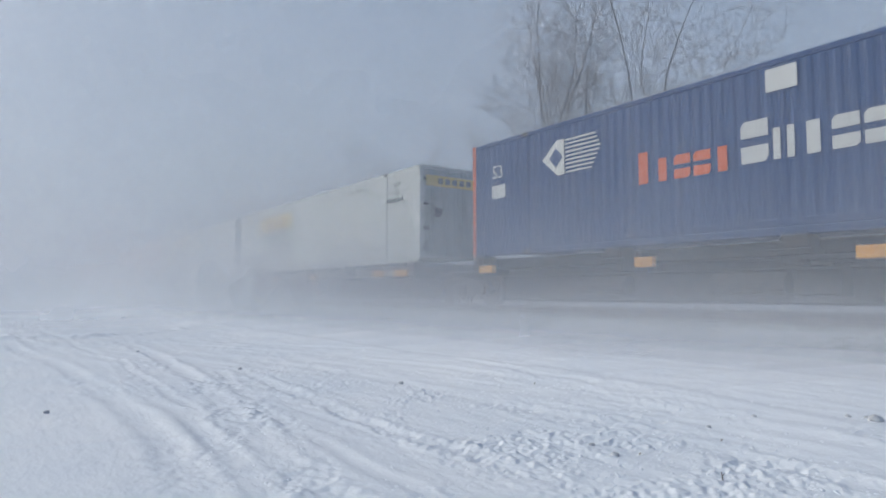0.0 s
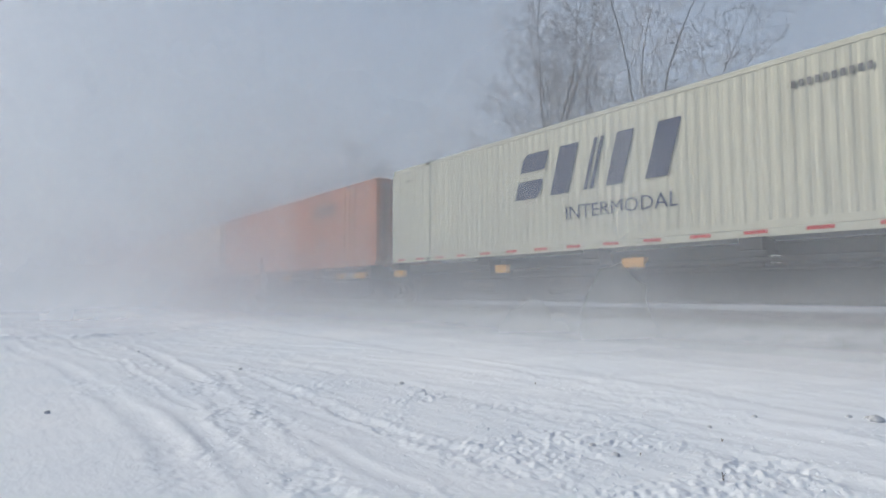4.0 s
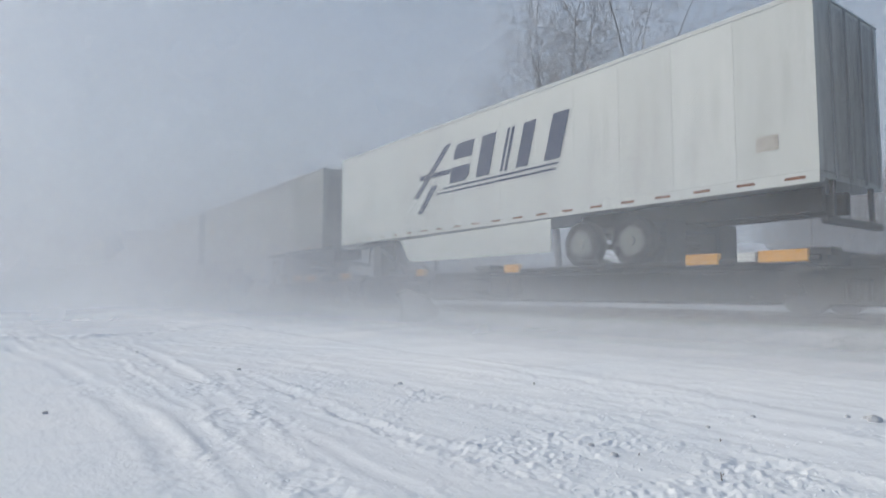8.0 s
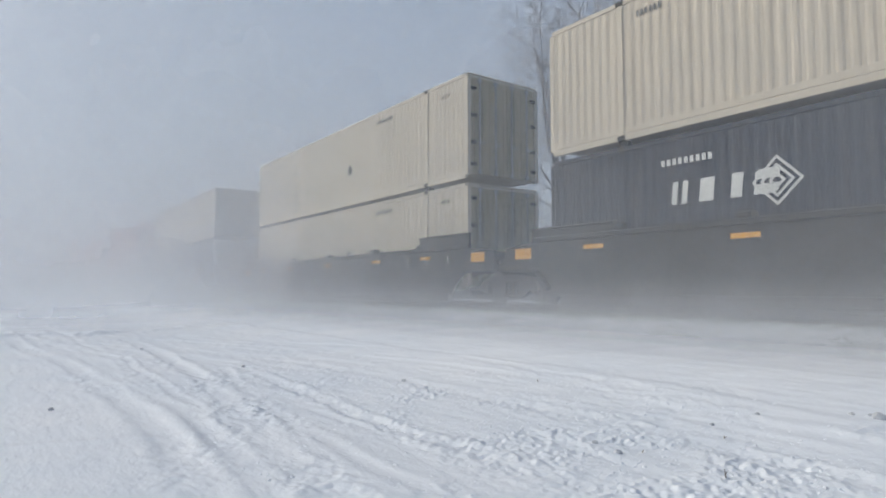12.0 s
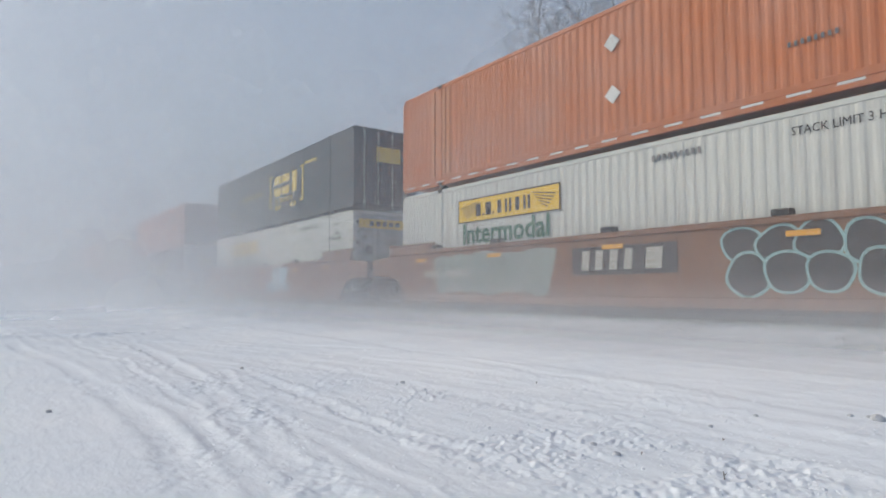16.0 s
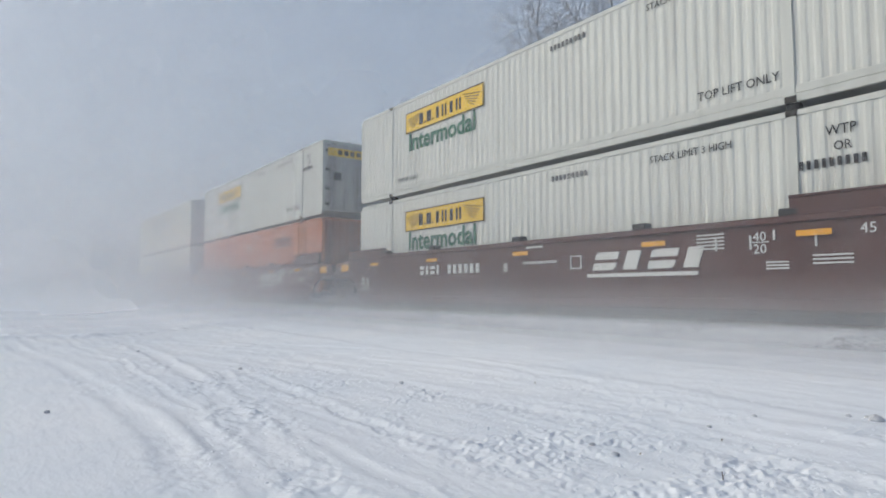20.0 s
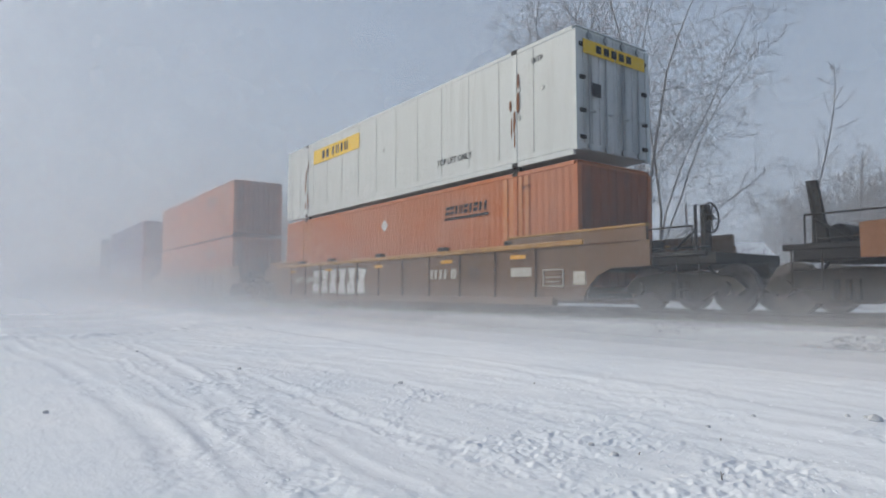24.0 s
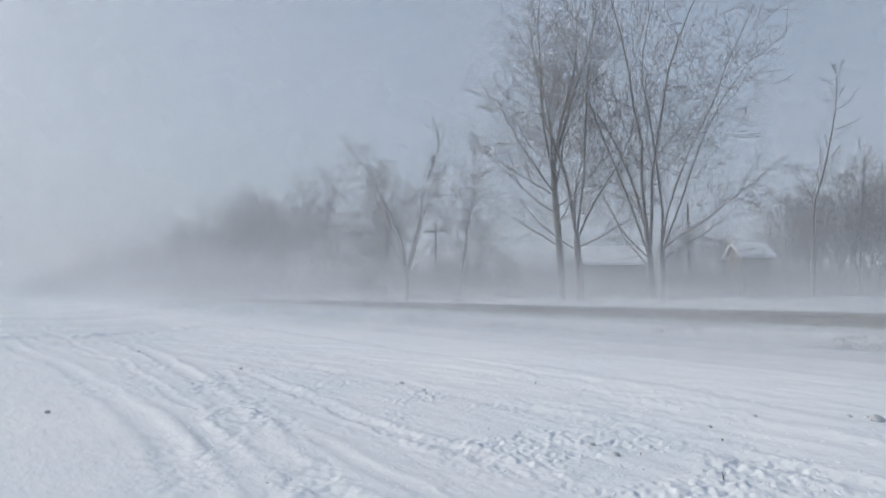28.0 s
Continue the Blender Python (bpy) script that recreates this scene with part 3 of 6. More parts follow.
def mark_umax(root):
    g = Geo()
    for i in range(3):
        s = 0.42 - i * 0.14
        for k in range(4):
            a = k * math.pi / 2
            p = [(5.05 + math.cos(a) * s, 1.8 + math.sin(a) * s), (5.05 + math.cos(a + math.pi / 2) * s, 1.8 + math.sin(a + math.pi / 2) * s)]
            q = [(5.05 + math.cos(a + math.pi / 2) * (s - 0.06), 1.8 + math.sin(a + math.pi / 2) * (s - 0.06)), (5.05 + math.cos(a) * (s - 0.06), 1.8 + math.sin(a) * (s - 0.06))]
            g.prism(p + q, -0.018, -0.008)
    part("trade_mark", g, M["ink_white"], root, "white nested diamond")
    blocks(glyphs(3.1, 1.6, [0.36, 0.52, 0.38, 0.4], 0.42, 0.1, 0.1, "1220"), "ink_white", root, "name_mark", "white bar shapes")
    number_bars(root, 2.9, 2.35, "ink_white")
    part("end_stripe", Geo().box(LONG - 0.13, LONG + 0.006, -0.014, 0.13, 0.02, HIGH - 0.01), M["ink_white"], root, "white end post")
    words("WTP", 0.2, "ink_white", root, 13.4, 2.2)


def mark_cream(root):
    hazard_diamond(root, 9.4, 1.25, 0.22, "steel")
    number_bars(root, 11.3, 2.5)
    words("WTP", 0.2, "ink_black", root, 15.0, 2.4)
    number_bars(root, 2.4, 2.45, n=6, w=0.05)


def mark_xpo(root):
    blocks(glyphs(2.6, 1.42, [0.45, 0.42, 0.45], 0.6, 0.08, 0.1, "220"), "ink_red", root, "trade_mark", "red block shapes")
    blocks(glyphs(4.2, 1.44, [0.26] * 9, 0.46, 0.06, 0.05, "100201200"), "ink_black", root, "name_mark", "dark bar shapes")
    g = Geo()
    for i in range(3):
        g.box(LONG + 0.03, LONG + 0.045, 0.5 + i * 0.55, 0.9 + i * 0.55, 1.9, 2.35)
    part("door_mark", g, M["ink_red"], root, "red block shapes on the doors")
    words("WTP", 0.2, "ink_black", root, 13.2, 2.1)


def mark_plain(root):
    number_bars(root, 11.2, 2.3, n=4, w=0.1, h=0.2)
    number_bars(root, 12.4, 2.3, n=6, w=0.1, h=0.2)
    number_bars(root, 6.5, 2.3, n=6, w=0.05, h=0.09)
    number_bars(root, 0.7, 2.2, n=5, w=0.05, h=0.09)


LOADS = {
    "hunt": ("white", "white ribbed container with a yellow sign and green lettering", "doors", True, mark_hunt),
    "hunt_flat": ("cold_white", "white flat-sided container with a yellow sign and rusty streaks", "doors", False, mark_hunt_flat),
    "swift": ("pale", "pale ribbed container with slanted dark blue marks", "doors", True, mark_swift),
    "schneider": ("orange", "orange ribbed container with dashed white strip", "plain", True, mark_schneider),
    "schneider_plain": ("orange", "orange ribbed container with pale ribs at the lifting posts", "plain", True, lambda root: mark_schneider(root, False)),
    "red": ("red", "red-orange ribbed container, dusted with snow", "plain", True, mark_schneider),
    "pacer": ("blue", "blue ribbed container with orange and white marks", "doors", True, mark_pacer),
    "csx": ("csx", "dark slate container with gold marks", "doors", True, mark_csx),
    "csx_green": ("green_black", "dark green container with gold marks", "doors", True, mark_csx),
    "umax": ("navy", "black container with a white diamond mark", "doors", True, mark_umax),
    "cream": ("cream", "cream ribbed container, stained by run-off", "doors", True, mark_cream),
    "xpo": ("cold_white", "white ribbed container with red and dark marks", "doors", True, mark_xpo),
    "plain_white": ("cold_white", "plain white container with rows of small characters", "plain", True, mark_plain),
}


def load(kind, x, z):
    mat, label, end, ribbed, mark = LOADS[kind]
    root = container(x, z, mat, label, end, ribbed)
    mark(root)
    return root


# ---- railway vehicles ----
def truck(root, cx, y=0.0):
    """A two-axle truck: cast side frame with springs, bolster, wheels."""
    def frame_mesh():
        g = Geo()
        for yy in (0.18, 2.25):
            g.prism([(-1.25, 0.42), (-1.05, 0.62), (-0.45, 0.72), (0.45, 0.72), (1.05, 0.62), (1.25, 0.42), (1.1, 0.3), (0.8, 0.42), (0.4, 0.18), (-0.4, 0.18), (-0.8, 0.42), (-1.1, 0.3)], yy, yy + 0.16)
            for k in (-0.15, 0.0, 0.15):
                g.tube((k, yy - 0.02, 0.24), (k, yy - 0.02, 0.55), 0.06, n=8)
            for k in (-0.89, 0.89):
                g.tube((k, yy - 0.09, 0.42), (k, yy + 0.02, 0.42), 0.13, n=12)
        g.box(-0.25, 0.25, 0.25, 2.34, 0.4, 0.75, 0.03)
        return g.mesh("truck_frame", M["steel"])
    t = piece("truck", cached("truck", frame_mesh), root, "grimy cast steel truck", (cx, y, 0))
    wm = cached("rail_wheel", lambda: Geo().wheel((0, 0, 0), 0.42, 0.13, 28, 1.0).tube((0, -0.02, 0), (0, 0.15, 0), 0.15, n=12).mesh("wheel", M["rail"]))
    for k in (-0.89, 0.89):
        for yy in (0.47, 1.99):
            piece("wheel", wm, t, at=(k, yy, 0.42))
        piece("axle", cached("axle", lambda: Geo().tube((0, 0.4, 0), (0, 2.2, 0), 0.08, n=10).mesh("axle", M["steel"])), t, at=(k, 0, 0.42))
    return t


def brake_wheel(root, x, y, z):
    def make():
        g, n = Geo(), 16
        for k in range(n):
            a, b = k * math.tau / n, (k + 1) * math.tau / n
            g.tube((0, 0.28 * math.cos(a), 0.28 * math.sin(a)), (0, 0.28 * math.cos(b), 0.28 * math.sin(b)), 0.018, n=6, caps=False)
        for k in range(5):
            a = k * math.tau / 5
            g.tube((0, 0, 0), (0, 0.28 * math.cos(a), 0.28 * math.sin(a)), 0.014, n=5, caps=False)
        return g.tube((-0.06, 0, 0), (0.05, 0, 0), 0.06).mesh("brake_wheel", M["steel"])
    piece("brake_wheel", cached("brake_wheel", make), root, at=(x, y, z))


def stroke(g, pts, r, y):
    """A flat painted stroke along a run of points in x and z."""
    for (a, b), (c, d) in zip(pts, pts[1:]):
        l = math.hypot(c - a, d - b) or 1
        nx, nz = -(d - b) / l * r, (c - a) / l * r
        g.prism([(a - nx, b - nz), (c - nx, d - nz), (c + nx, d + nz), (a + nx, b + nz)], y - 0.006, y)


def scrawl(root, x0, x1, ink, seed, y, z0=0.35, z1=1.55, width=0.025, loops=7):
    """A run of sprayed arches, loops and hooks."""
    rnd = random.Random(seed)
    g = Geo()
    w = (x1 - x0) / loops
    for i in range(loops):
        cx, lo, hi = x0 + (i + 0.5) * w, z0 + rnd.uniform(0, 0.25) * (z1 - z0), z1 - rnd.uniform(0, 0.3) * (z1 - z0)
        kind, lean = rnd.randrange(3), rnd.uniform(-0.12, 0.22)
        if kind == 0:
            pts = [(cx - 0.4 * w, lo), (cx - 0.38 * w, (lo + hi) / 2)] + [(cx - 0.38 * w * math.cos(k * math.pi / 8), hi - 0.3 * w + 0.3 * w * math.sin(k * math.pi / 8)) for k in range(9)] + [(cx + 0.42 * w, lo + 0.1)]
        elif kind == 1:
            pts = [(cx + 0.42 * w * math.cos(0.6 + k * 5.6 / 14), (lo + hi) / 2 + (hi - lo) * 0.5 * math.sin(0.6 + k * 5.6 / 14)) for k in range(15)]
        else:
            pts = [(cx - 0.3 * w, hi), (cx - 0.36 * w, lo + 0.2)] + [(cx - 0.36 * w * math.cos(k * math.pi / 6), lo + 0.2 - 0.18 * math.sin(k * math.pi / 6)) for k in range(7)] + [(cx + 0.4 * w, hi * 0.8)]
        stroke(g, [(px + lean * (pz - z0), pz) for px, pz in pts], width, y)
        y -= 0.0012
    part("graffiti", g, M[ink], root, "spray-painted scrawl")


def wash(root, x0, x1, seed):
    """A faded sprayed ground, worn at its edges."""
    rnd = random.Random(seed)
    for k in range(3):
        n = 12
        a, b = x0 + k * 0.25, x1 - k * 0.3
        low = [(a + (b - a) * j / n, 0.3 + 0.1 * k + rnd.uniform(-0.08, 0.08)) for j in range(n + 1)]
        high = [(a - 0.2 + (b - a + 0.5) * j / n, 1.36 - 0.12 * k + rnd.uniform(-0.08, 0.05)) for j in range(n, -1, -1)]
        part("graffiti_ground", Geo().prism(low + high, -0.246 - 0.003 * k, -0.241), M["wash"], root, "faded turquoise sprayed ground")


def bubbles(root, x0, x1, seed, z0=0.3, z1=1.45):
    """Swollen dark sprayed shapes with turquoise outlines."""
    rnd = random.Random(seed)
    n = max(3, int((x1 - x0) / 0.62))
    w = (x1 - x0) / n
    for row in range(2):
        for i in range(n):
            cx, cz = x0 + (i + 0.5 + 0.2 * row) * w + rnd.uniform(-0.05, 0.05), (z0 + (z1 - z0) * (0.7, 0.3)[row]) + rnd.uniform(-0.05, 0.05)
            rx, rz, ph = w * rnd.uniform(0.52, 0.64), (z1 - z0) * rnd.uniform(0.26, 0.33), rnd.uniform(0, 6)
            lay = -0.2425 - 0.0012 * (row * n + i)
            def blob(k):
                return [(cx + k * rx * (1 + 0.08 * math.sin(3 * a + ph)) * math.cos(a), cz + k * rz * (1 + 0.08 * math.cos(2 * a + ph)) * math.sin(a)) for a in [j * math.tau / 18 for j in range(18)]]
            part("graffiti_outline", Geo().prism(blob(1.0), lay, -0.24), M["ink_teal"], root, "turquoise sprayed outline")
            part("graffiti_fill", Geo().prism(blob(0.87), lay - 0.0008, -0.24), M["soot"], root, "dark sprayed fill")


def shadow_piece(root, x0, x1, n, edge, seed, z0=0.25, z1=1.42):
    """Angular dark sprayed blocks, each with a bright edge on its lower side."""
    rnd = random.Random(seed)
    w = (x1 - x0) / n
    for i in range(n):
        a, c = x0 + i * w, x0 + (i + 0.86) * w
        mid, cut = (z0 + z1) / 2, rnd.uniform(0.2, 0.38) * w
        pts = [(a + rnd.uniform(0, 0.12) * w, z0), (c - rnd.uniform(0, 0.15) * w, z0), (c - cut, mid - 0.12), (c, mid + 0.1), (c + 0.05 * w, z1 - rnd.uniform(0, 0.1)), (a + rnd.uniform(0, 0.15) * w, z1), (a + cut * 0.7, mid + 0.15), (a, mid - 0.15)]
        part("graffiti_edge", Geo().prism([(p - 0.09, max(z0 - 0.03, q - 0.07)) for p, q in pts], -0.248 - 0.0012 * i, -0.241), M[edge], root, "bright edge of a sprayed piece")
        part("graffiti", Geo().prism(pts, -0.26 - 0.0012 * i, -0.25), M["soot"], root, "dark sprayed block shape")


def block_piece(root, x0, x1, ink, seed):
    """Fat sprayed block shapes with dark edges."""
    rnd = random.Random(seed)
    n = 6
    w = (x1 - x0) / n
    for k in range(n):
        a, c = x0 + k * w, x0 + (k + 0.88) * w
        pts = [(a + rnd.uniform(0, 0.1), 0.3), (c, 0.32 + rnd.uniform(0, 0.1)), (c - 0.2 * w, 0.75), (c + 0.05 * w, 1.1 + rnd.uniform(0, 0.12)), (a + 0.1 * w, 1.18), (a + 0.3 * w, 0.8), (a, 0.62)]
        m = (sum(p[0] for p in pts) / 7, sum(p[1] for p in pts) / 7)
        part("graffiti_edge", Geo().prism([(m[0] + (p - m[0]) * 1.12, m[1] + (q - m[1]) * 1.1) for p, q in pts], -0.25, -0.241), M["ink_black"], root, "dark edge of a sprayed piece")
        part("graffiti", Geo().prism(pts, -0.258, -0.25), M[ink], root, "white sprayed block shape")


def tag_letters(root):
    """A block piece in pale blue with dark edges."""
    for k, pts in enumerate(([(8.6, 0.35), (9.7, 0.4), (9.75, 1.35), (9.3, 1.35), (9.25, 0.75), (8.65, 0.8)], [(9.85, 0.4), (10.2, 0.4), (10.25, 0.75), (10.6, 0.4), (11.0, 0.45), (10.7, 0.85), (10.95, 1.35), (9.9, 1.38)])):
        part("graffiti_edge", Geo().prism([(9.8 + (a - 9.8) * 1.06, 0.86 + (c - 0.86) * 1.12) for a, c in pts], -0.25, -0.241), M["ink_blue"], root, "dark edge of a sprayed piece")
        part("graffiti", Geo().prism(pts, -0.258, -0.25), M["ink_pale"], root, "pale blue sprayed piece")


def well_car(x, kind, mat, label, front_truck, back, fore):
    """A double-stack well car; x is where the load's far end lies. back and fore: how far its ends reach past the load."""
    root = start_thing("well_car", x, RAIL_Z, label, "railcar", "cars of the train")
    e0, e1 = -back, LONG + fore
    top = 1.55 if kind == "bnsf" else 1.47
    def side():
        g = Geo()
        z = top - 0.1
        o0, o1 = max(e0 + 0.15, -1.95), min(e1 - 0.15, LONG + 1.95)
        f0, f1 = (-0.3 if back > 2.2 else 0.45), (LONG + 0.3 if fore > 2.2 else LONG - 0.45)
        line = [(o0, 0.86), (f0 - 0.75, 0.84), (f0 - 0.4, 0.7), (f0 - 0.14, 0.45), (f0, 0.2), (f1, 0.2), (f1 + 0.14, 0.45), (f1 + 0.4, 0.7), (f1 + 0.75, 0.84), (o1, 0.86), (o1, 1.36), (LONG + 0.35, z), (-0.35, z), (o0, 1.36)]
        g.prism(line, -0.24, -0.17)
        g.prism(line, WIDE + 0.17, WIDE + 0.24)
        return g.mesh("side_sheet", M[mat])
    key = (kind, mat, round(back, 2), round(fore, 2))
    piece("side_sheet", cached(("well", key), side), root)
    for yy in (-0.3, WIDE + 0.14):
        part("top_chord", Geo().box(-0.35, LONG + 0.35, yy, yy + 0.16, top - 0.12, top, 0.02), M["chord" if kind == "ttx" else mat], root)
        part("bottom_chord", Geo().box(0.5, LONG - 0.5, yy, yy + 0.16, 0.06, 0.26, 0.02), M[mat], root)
    up = 0.15 if kind == "ttx" else 0.26
    for s, a, b in ((-1, -1.15 if back > 2.2 else -0.35, 1.95), (1, LONG - 1.95, LONG + (1.9 if fore > 2.2 else 0.35))):
        lift = Geo()
        rise = up * (0.6 if s < 0 else 1)
        for yy in (-0.262, WIDE + 0.19):
            lift.prism([(a, top - 0.12), (b, top - 0.12), (b, top + rise), (a, top + rise)], yy, yy + 0.07)
        part("raised_end", lift, M[mat], root)
        part("end_cap", Geo().box(a, b, -0.29, -0.14, top + rise, top + rise + 0.05, 0.015), M["chord" if kind == "ttx" else mat], root)
    stake = cached(("stake", mat, top), lambda: Geo().box(-0.05, 0.05, -0.30, -0.24, 0.2, top - 0.12, 0.012).mesh("stake", M[mat]))
    if kind == "ttx":
        n = 11
        for i in range(n):
            piece("stake", stake, root, at=(1.1 + i * (LONG - 2.2) / (n - 1), 0, 0))
    lug = cached("lug", lambda: Geo().box(-0.14, 0.14, -0.27, -0.05, 0, 0.13, 0.03).mesh("guide_lug", M["dark"]))
    for lx in (1.98, 4.6, 8.07, 11.5, LONG - 1.98):
        piece("guide_lug", lug, root, at=(lx, 0, top - 0.01))
    part("well_floor", Geo().box(-0.4, LONG + 0.4, -0.2, WIDE + 0.2, 0.22, 0.34), M["dark"], root)
    for s, e, edge in ((-1, e0, -0.2), (1, e1, LONG + 0.2)):
        a, b = min(e, edge), max(e, edge)
        part("end_platform", Geo().box(a, b, 0.15, WIDE - 0.15, 0.85, 1.08, 0.03).box(a, b, -0.2, -0.1, 1.0, 1.1, 0.02), M["brown" if mat == "brown" else "dark"], root)
        part("end_bulkhead", Geo().box(edge - 0.05, edge + 0.05, -0.2, WIDE + 0.2, 0.8, top - 0.15, 0.02), M[mat], root)
        if b - a > 1.5:
            rail = Geo()
            for px in (a + 0.3, b - 0.3):
                rail.tube((px, -0.1, 1.1), (px, -0.1, 1.55), 0.016, n=6)
            rail.tube((a + 0.3, -0.1, 1.55), (b - 0.3, -0.1, 1.55), 0.016, n=6)
            part("grab_rail", rail, M["steel"], root)
            step = Geo()
            sx = e - s * 0.35
            for k in (-0.22, 0.22):
                step.tube((sx + k, -0.2, 1.0), (sx + k, -0.2, 0.38), 0.016, n=6)
            for zz in (0.4, 0.7):
                step.tube((sx - 0.22, -0.2, zz), (sx + 0.22, -0.2, zz), 0.016, n=6)
            part("step", step, M["ink_white" if mat == "brown" else "steel"], root)
            clutter = Geo().tube((a + 0.5, 0.6, 1.28), (a + 0.5, 1.5, 1.28), 0.17, n=12).box(a + 0.9, a + 1.3, 0.5, 0.9, 1.08, 1.4, 0.03).tube((a + 0.3, 0.35, 1.2), (b - 0.2, 0.35, 1.2), 0.025, n=6)
            part("brake_gear", clutter, M["dark"], root)
            part("hose_rack", Geo().tube((sx, 0.1, 1.08), (sx, 0.1, 1.95), 0.03, n=6).tube((sx, 0.1, 1.5), (sx - s * 0.5, 0.2, 1.15), 0.03, n=6).tube((sx - s * 0.1, 0.5, 0.95), (sx + s * 0.25, 0.6, 0.45), 0.03, n=6), M["dark"], root)
            if s < 0:
                part("leaning_post", Geo().prism([(a + 0.28, 1.05), (a + 0.46, 1.05), (a + 0.3, 2.15), (a + 0.14, 2.15)], 0.35, 0.45), M["dark"], root)
                part("reservoir", Geo().tube((b - 0.9, 0.3, 1.42), (b - 0.9, 1.6, 1.42), 0.26, n=16).box(b - 1.25, b - 0.55, 0.35, 1.5, 1.05, 1.2), M["dark"], root)
                part("valve_box", Geo().box(b - 0.5, b - 0.12, 0.2, 0.9, 1.1, 1.72, 0.03).tube((b - 0.3, 0.15, 1.4), (b - 0.3, 0.22, 1.4), 0.12, n=12), M["steel"], root)
    truck(root, -2.3 if back > 2.2 else -1.6)
    if front_truck:
        truck(root, LONG + 2.3)
        brake_wheel(root, e1 - 0.35, 0.6, 1.75)
        part("brake_stand", Geo().box(e1 - 0.5, e1 - 0.4, 0.5, 0.7, 1.05, 2.0, 0.02), M["dark"], root)
        part("coupler", Geo().box(e1 - 0.1, e1 + 0.42, 1.15, 1.45, 0.62, 0.9, 0.03).tube((e1, 0.9, 0.7), (e1 + 0.4, 0.95, 0.35), 0.03, n=6), M["steel"], root)
    big = cached("end_pad", lambda: Geo().box(0, 0.52, -0.265, -0.245, 0, 0.24).mesh("end_reflector", M["yellow"]))
    if mat in ("dark", "brown"):
        for px in (LONG + 0.45, -0.95):
            piece("end_reflector", big, root, "yellow reflector plate", (px, 0, 1.08))
        g = Geo()
        for k in (-3.2, -2.6, -1.6, -0.6):
            g.box(LONG + k, LONG + k + 0.03, -0.262, -0.24, 1.05, 1.28)
        part("measure_marks", g, M["ink_white"], root, "white tick marks")
    pad = cached("yellow_pad", lambda: Geo().box(0, 0.5, -0.318, -0.302, 0, 0.09).mesh("reflector", M["yellow"]))
    for px in (1.2, 4.4, 8.0, 11.6, 14.4):
        piece("reflector", pad, root, "yellow reflector plate", (px, 0, top - 0.34))
    return root


def side_marks_bnsf(root, letter):
    y = -0.262
    blocks(glyphs(10.35, 0.8, [0.56, 0.6, 0.56, 0.56], 0.36, 0.08, 0.35, "0202") + [(10.2, 0.66, 2.5, 0.07, 0.3)], "ink_white", root, "trade_mark", "slanted white bar shapes", y, -0.24)
    words("53", 0.6, "ink_white", root, 0.5, 0.42, y)
    words("125  T", 0.2, "ink_white", root, LONG - 0.5, 1.25, y)
    blocks(glyphs(4.0, 0.86, [0.2] * 4, 0.24, 0.06, 0, "0202") + word_bars(5.35, 0.86, 6, 0.13, 0.24, 0.11), "ink_white", root, "number_marking", "row of white characters", y, -0.24)
    words(letter, 0.32, "ink_white", root, 7.6, 0.84, y)
    blocks(word_bars(8.3, 1.0, 12, 0.05, 0.06, 0.04) + word_bars(8.4, 1.36, 6, 0.05, 0.05, 0.04), "ink_white", root, "data_marking", "tiny white characters", y, -0.24)
    blocks([(9.75, 0.85, 0.3, 0.02, 0), (9.75, 1.11, 0.3, 0.02, 0), (9.75, 0.85, 0.02, 0.28, 0), (10.03, 0.85, 0.02, 0.28, 0)], "ink_white", root, "test_box", "white outlined box", y, -0.24)
    words("40", 0.22, "ink_white", root, 13.7, 1.18, y)
    words("20", 0.22, "ink_white", root, 13.7, 0.98, y)
    blocks([(13.68, 1.155, 0.27, 0.015, 0), (14.02, 1.18, 0.03, 0.16, 0)], "ink_white", root, "measure_line", "", y, -0.24)
    words("45", 0.22, "ink_white", root, 15.25, 1.2, y)
    g = [(12.7, 1.33 - k * 0.06, 0.5, 0.025, 0) for k in range(5)] + [(14.6, 0.9 - k * 0.06, 0.55, 0.025, 0) for k in range(3)] + [(13.9, 0.82 - k * 0.05, 0.35, 0.025, 0) for k in range(3)]
    blocks(g, "ink_white", root, "data_marking", "lines of tiny white characters", y, -0.24)


def side_marks_worn(root):
    y = -0.262
    blocks(word_bars(4.0, 0.86, 4, 0.12, 0.2, 0.11) + word_bars(5.3, 0.86, 6, 0.12, 0.2, 0.11), "ink_faded", root, "number_marking", "row of faded characters", y, -0.24)
    blocks(word_bars(8.3, 1.1, 10, 0.05, 0.06, 0.04) + word_bars(13.7, 1.12, 5, 0.05, 0.08, 0.05), "ink_faded", root, "data_marking", "tiny faded characters", y, -0.24)


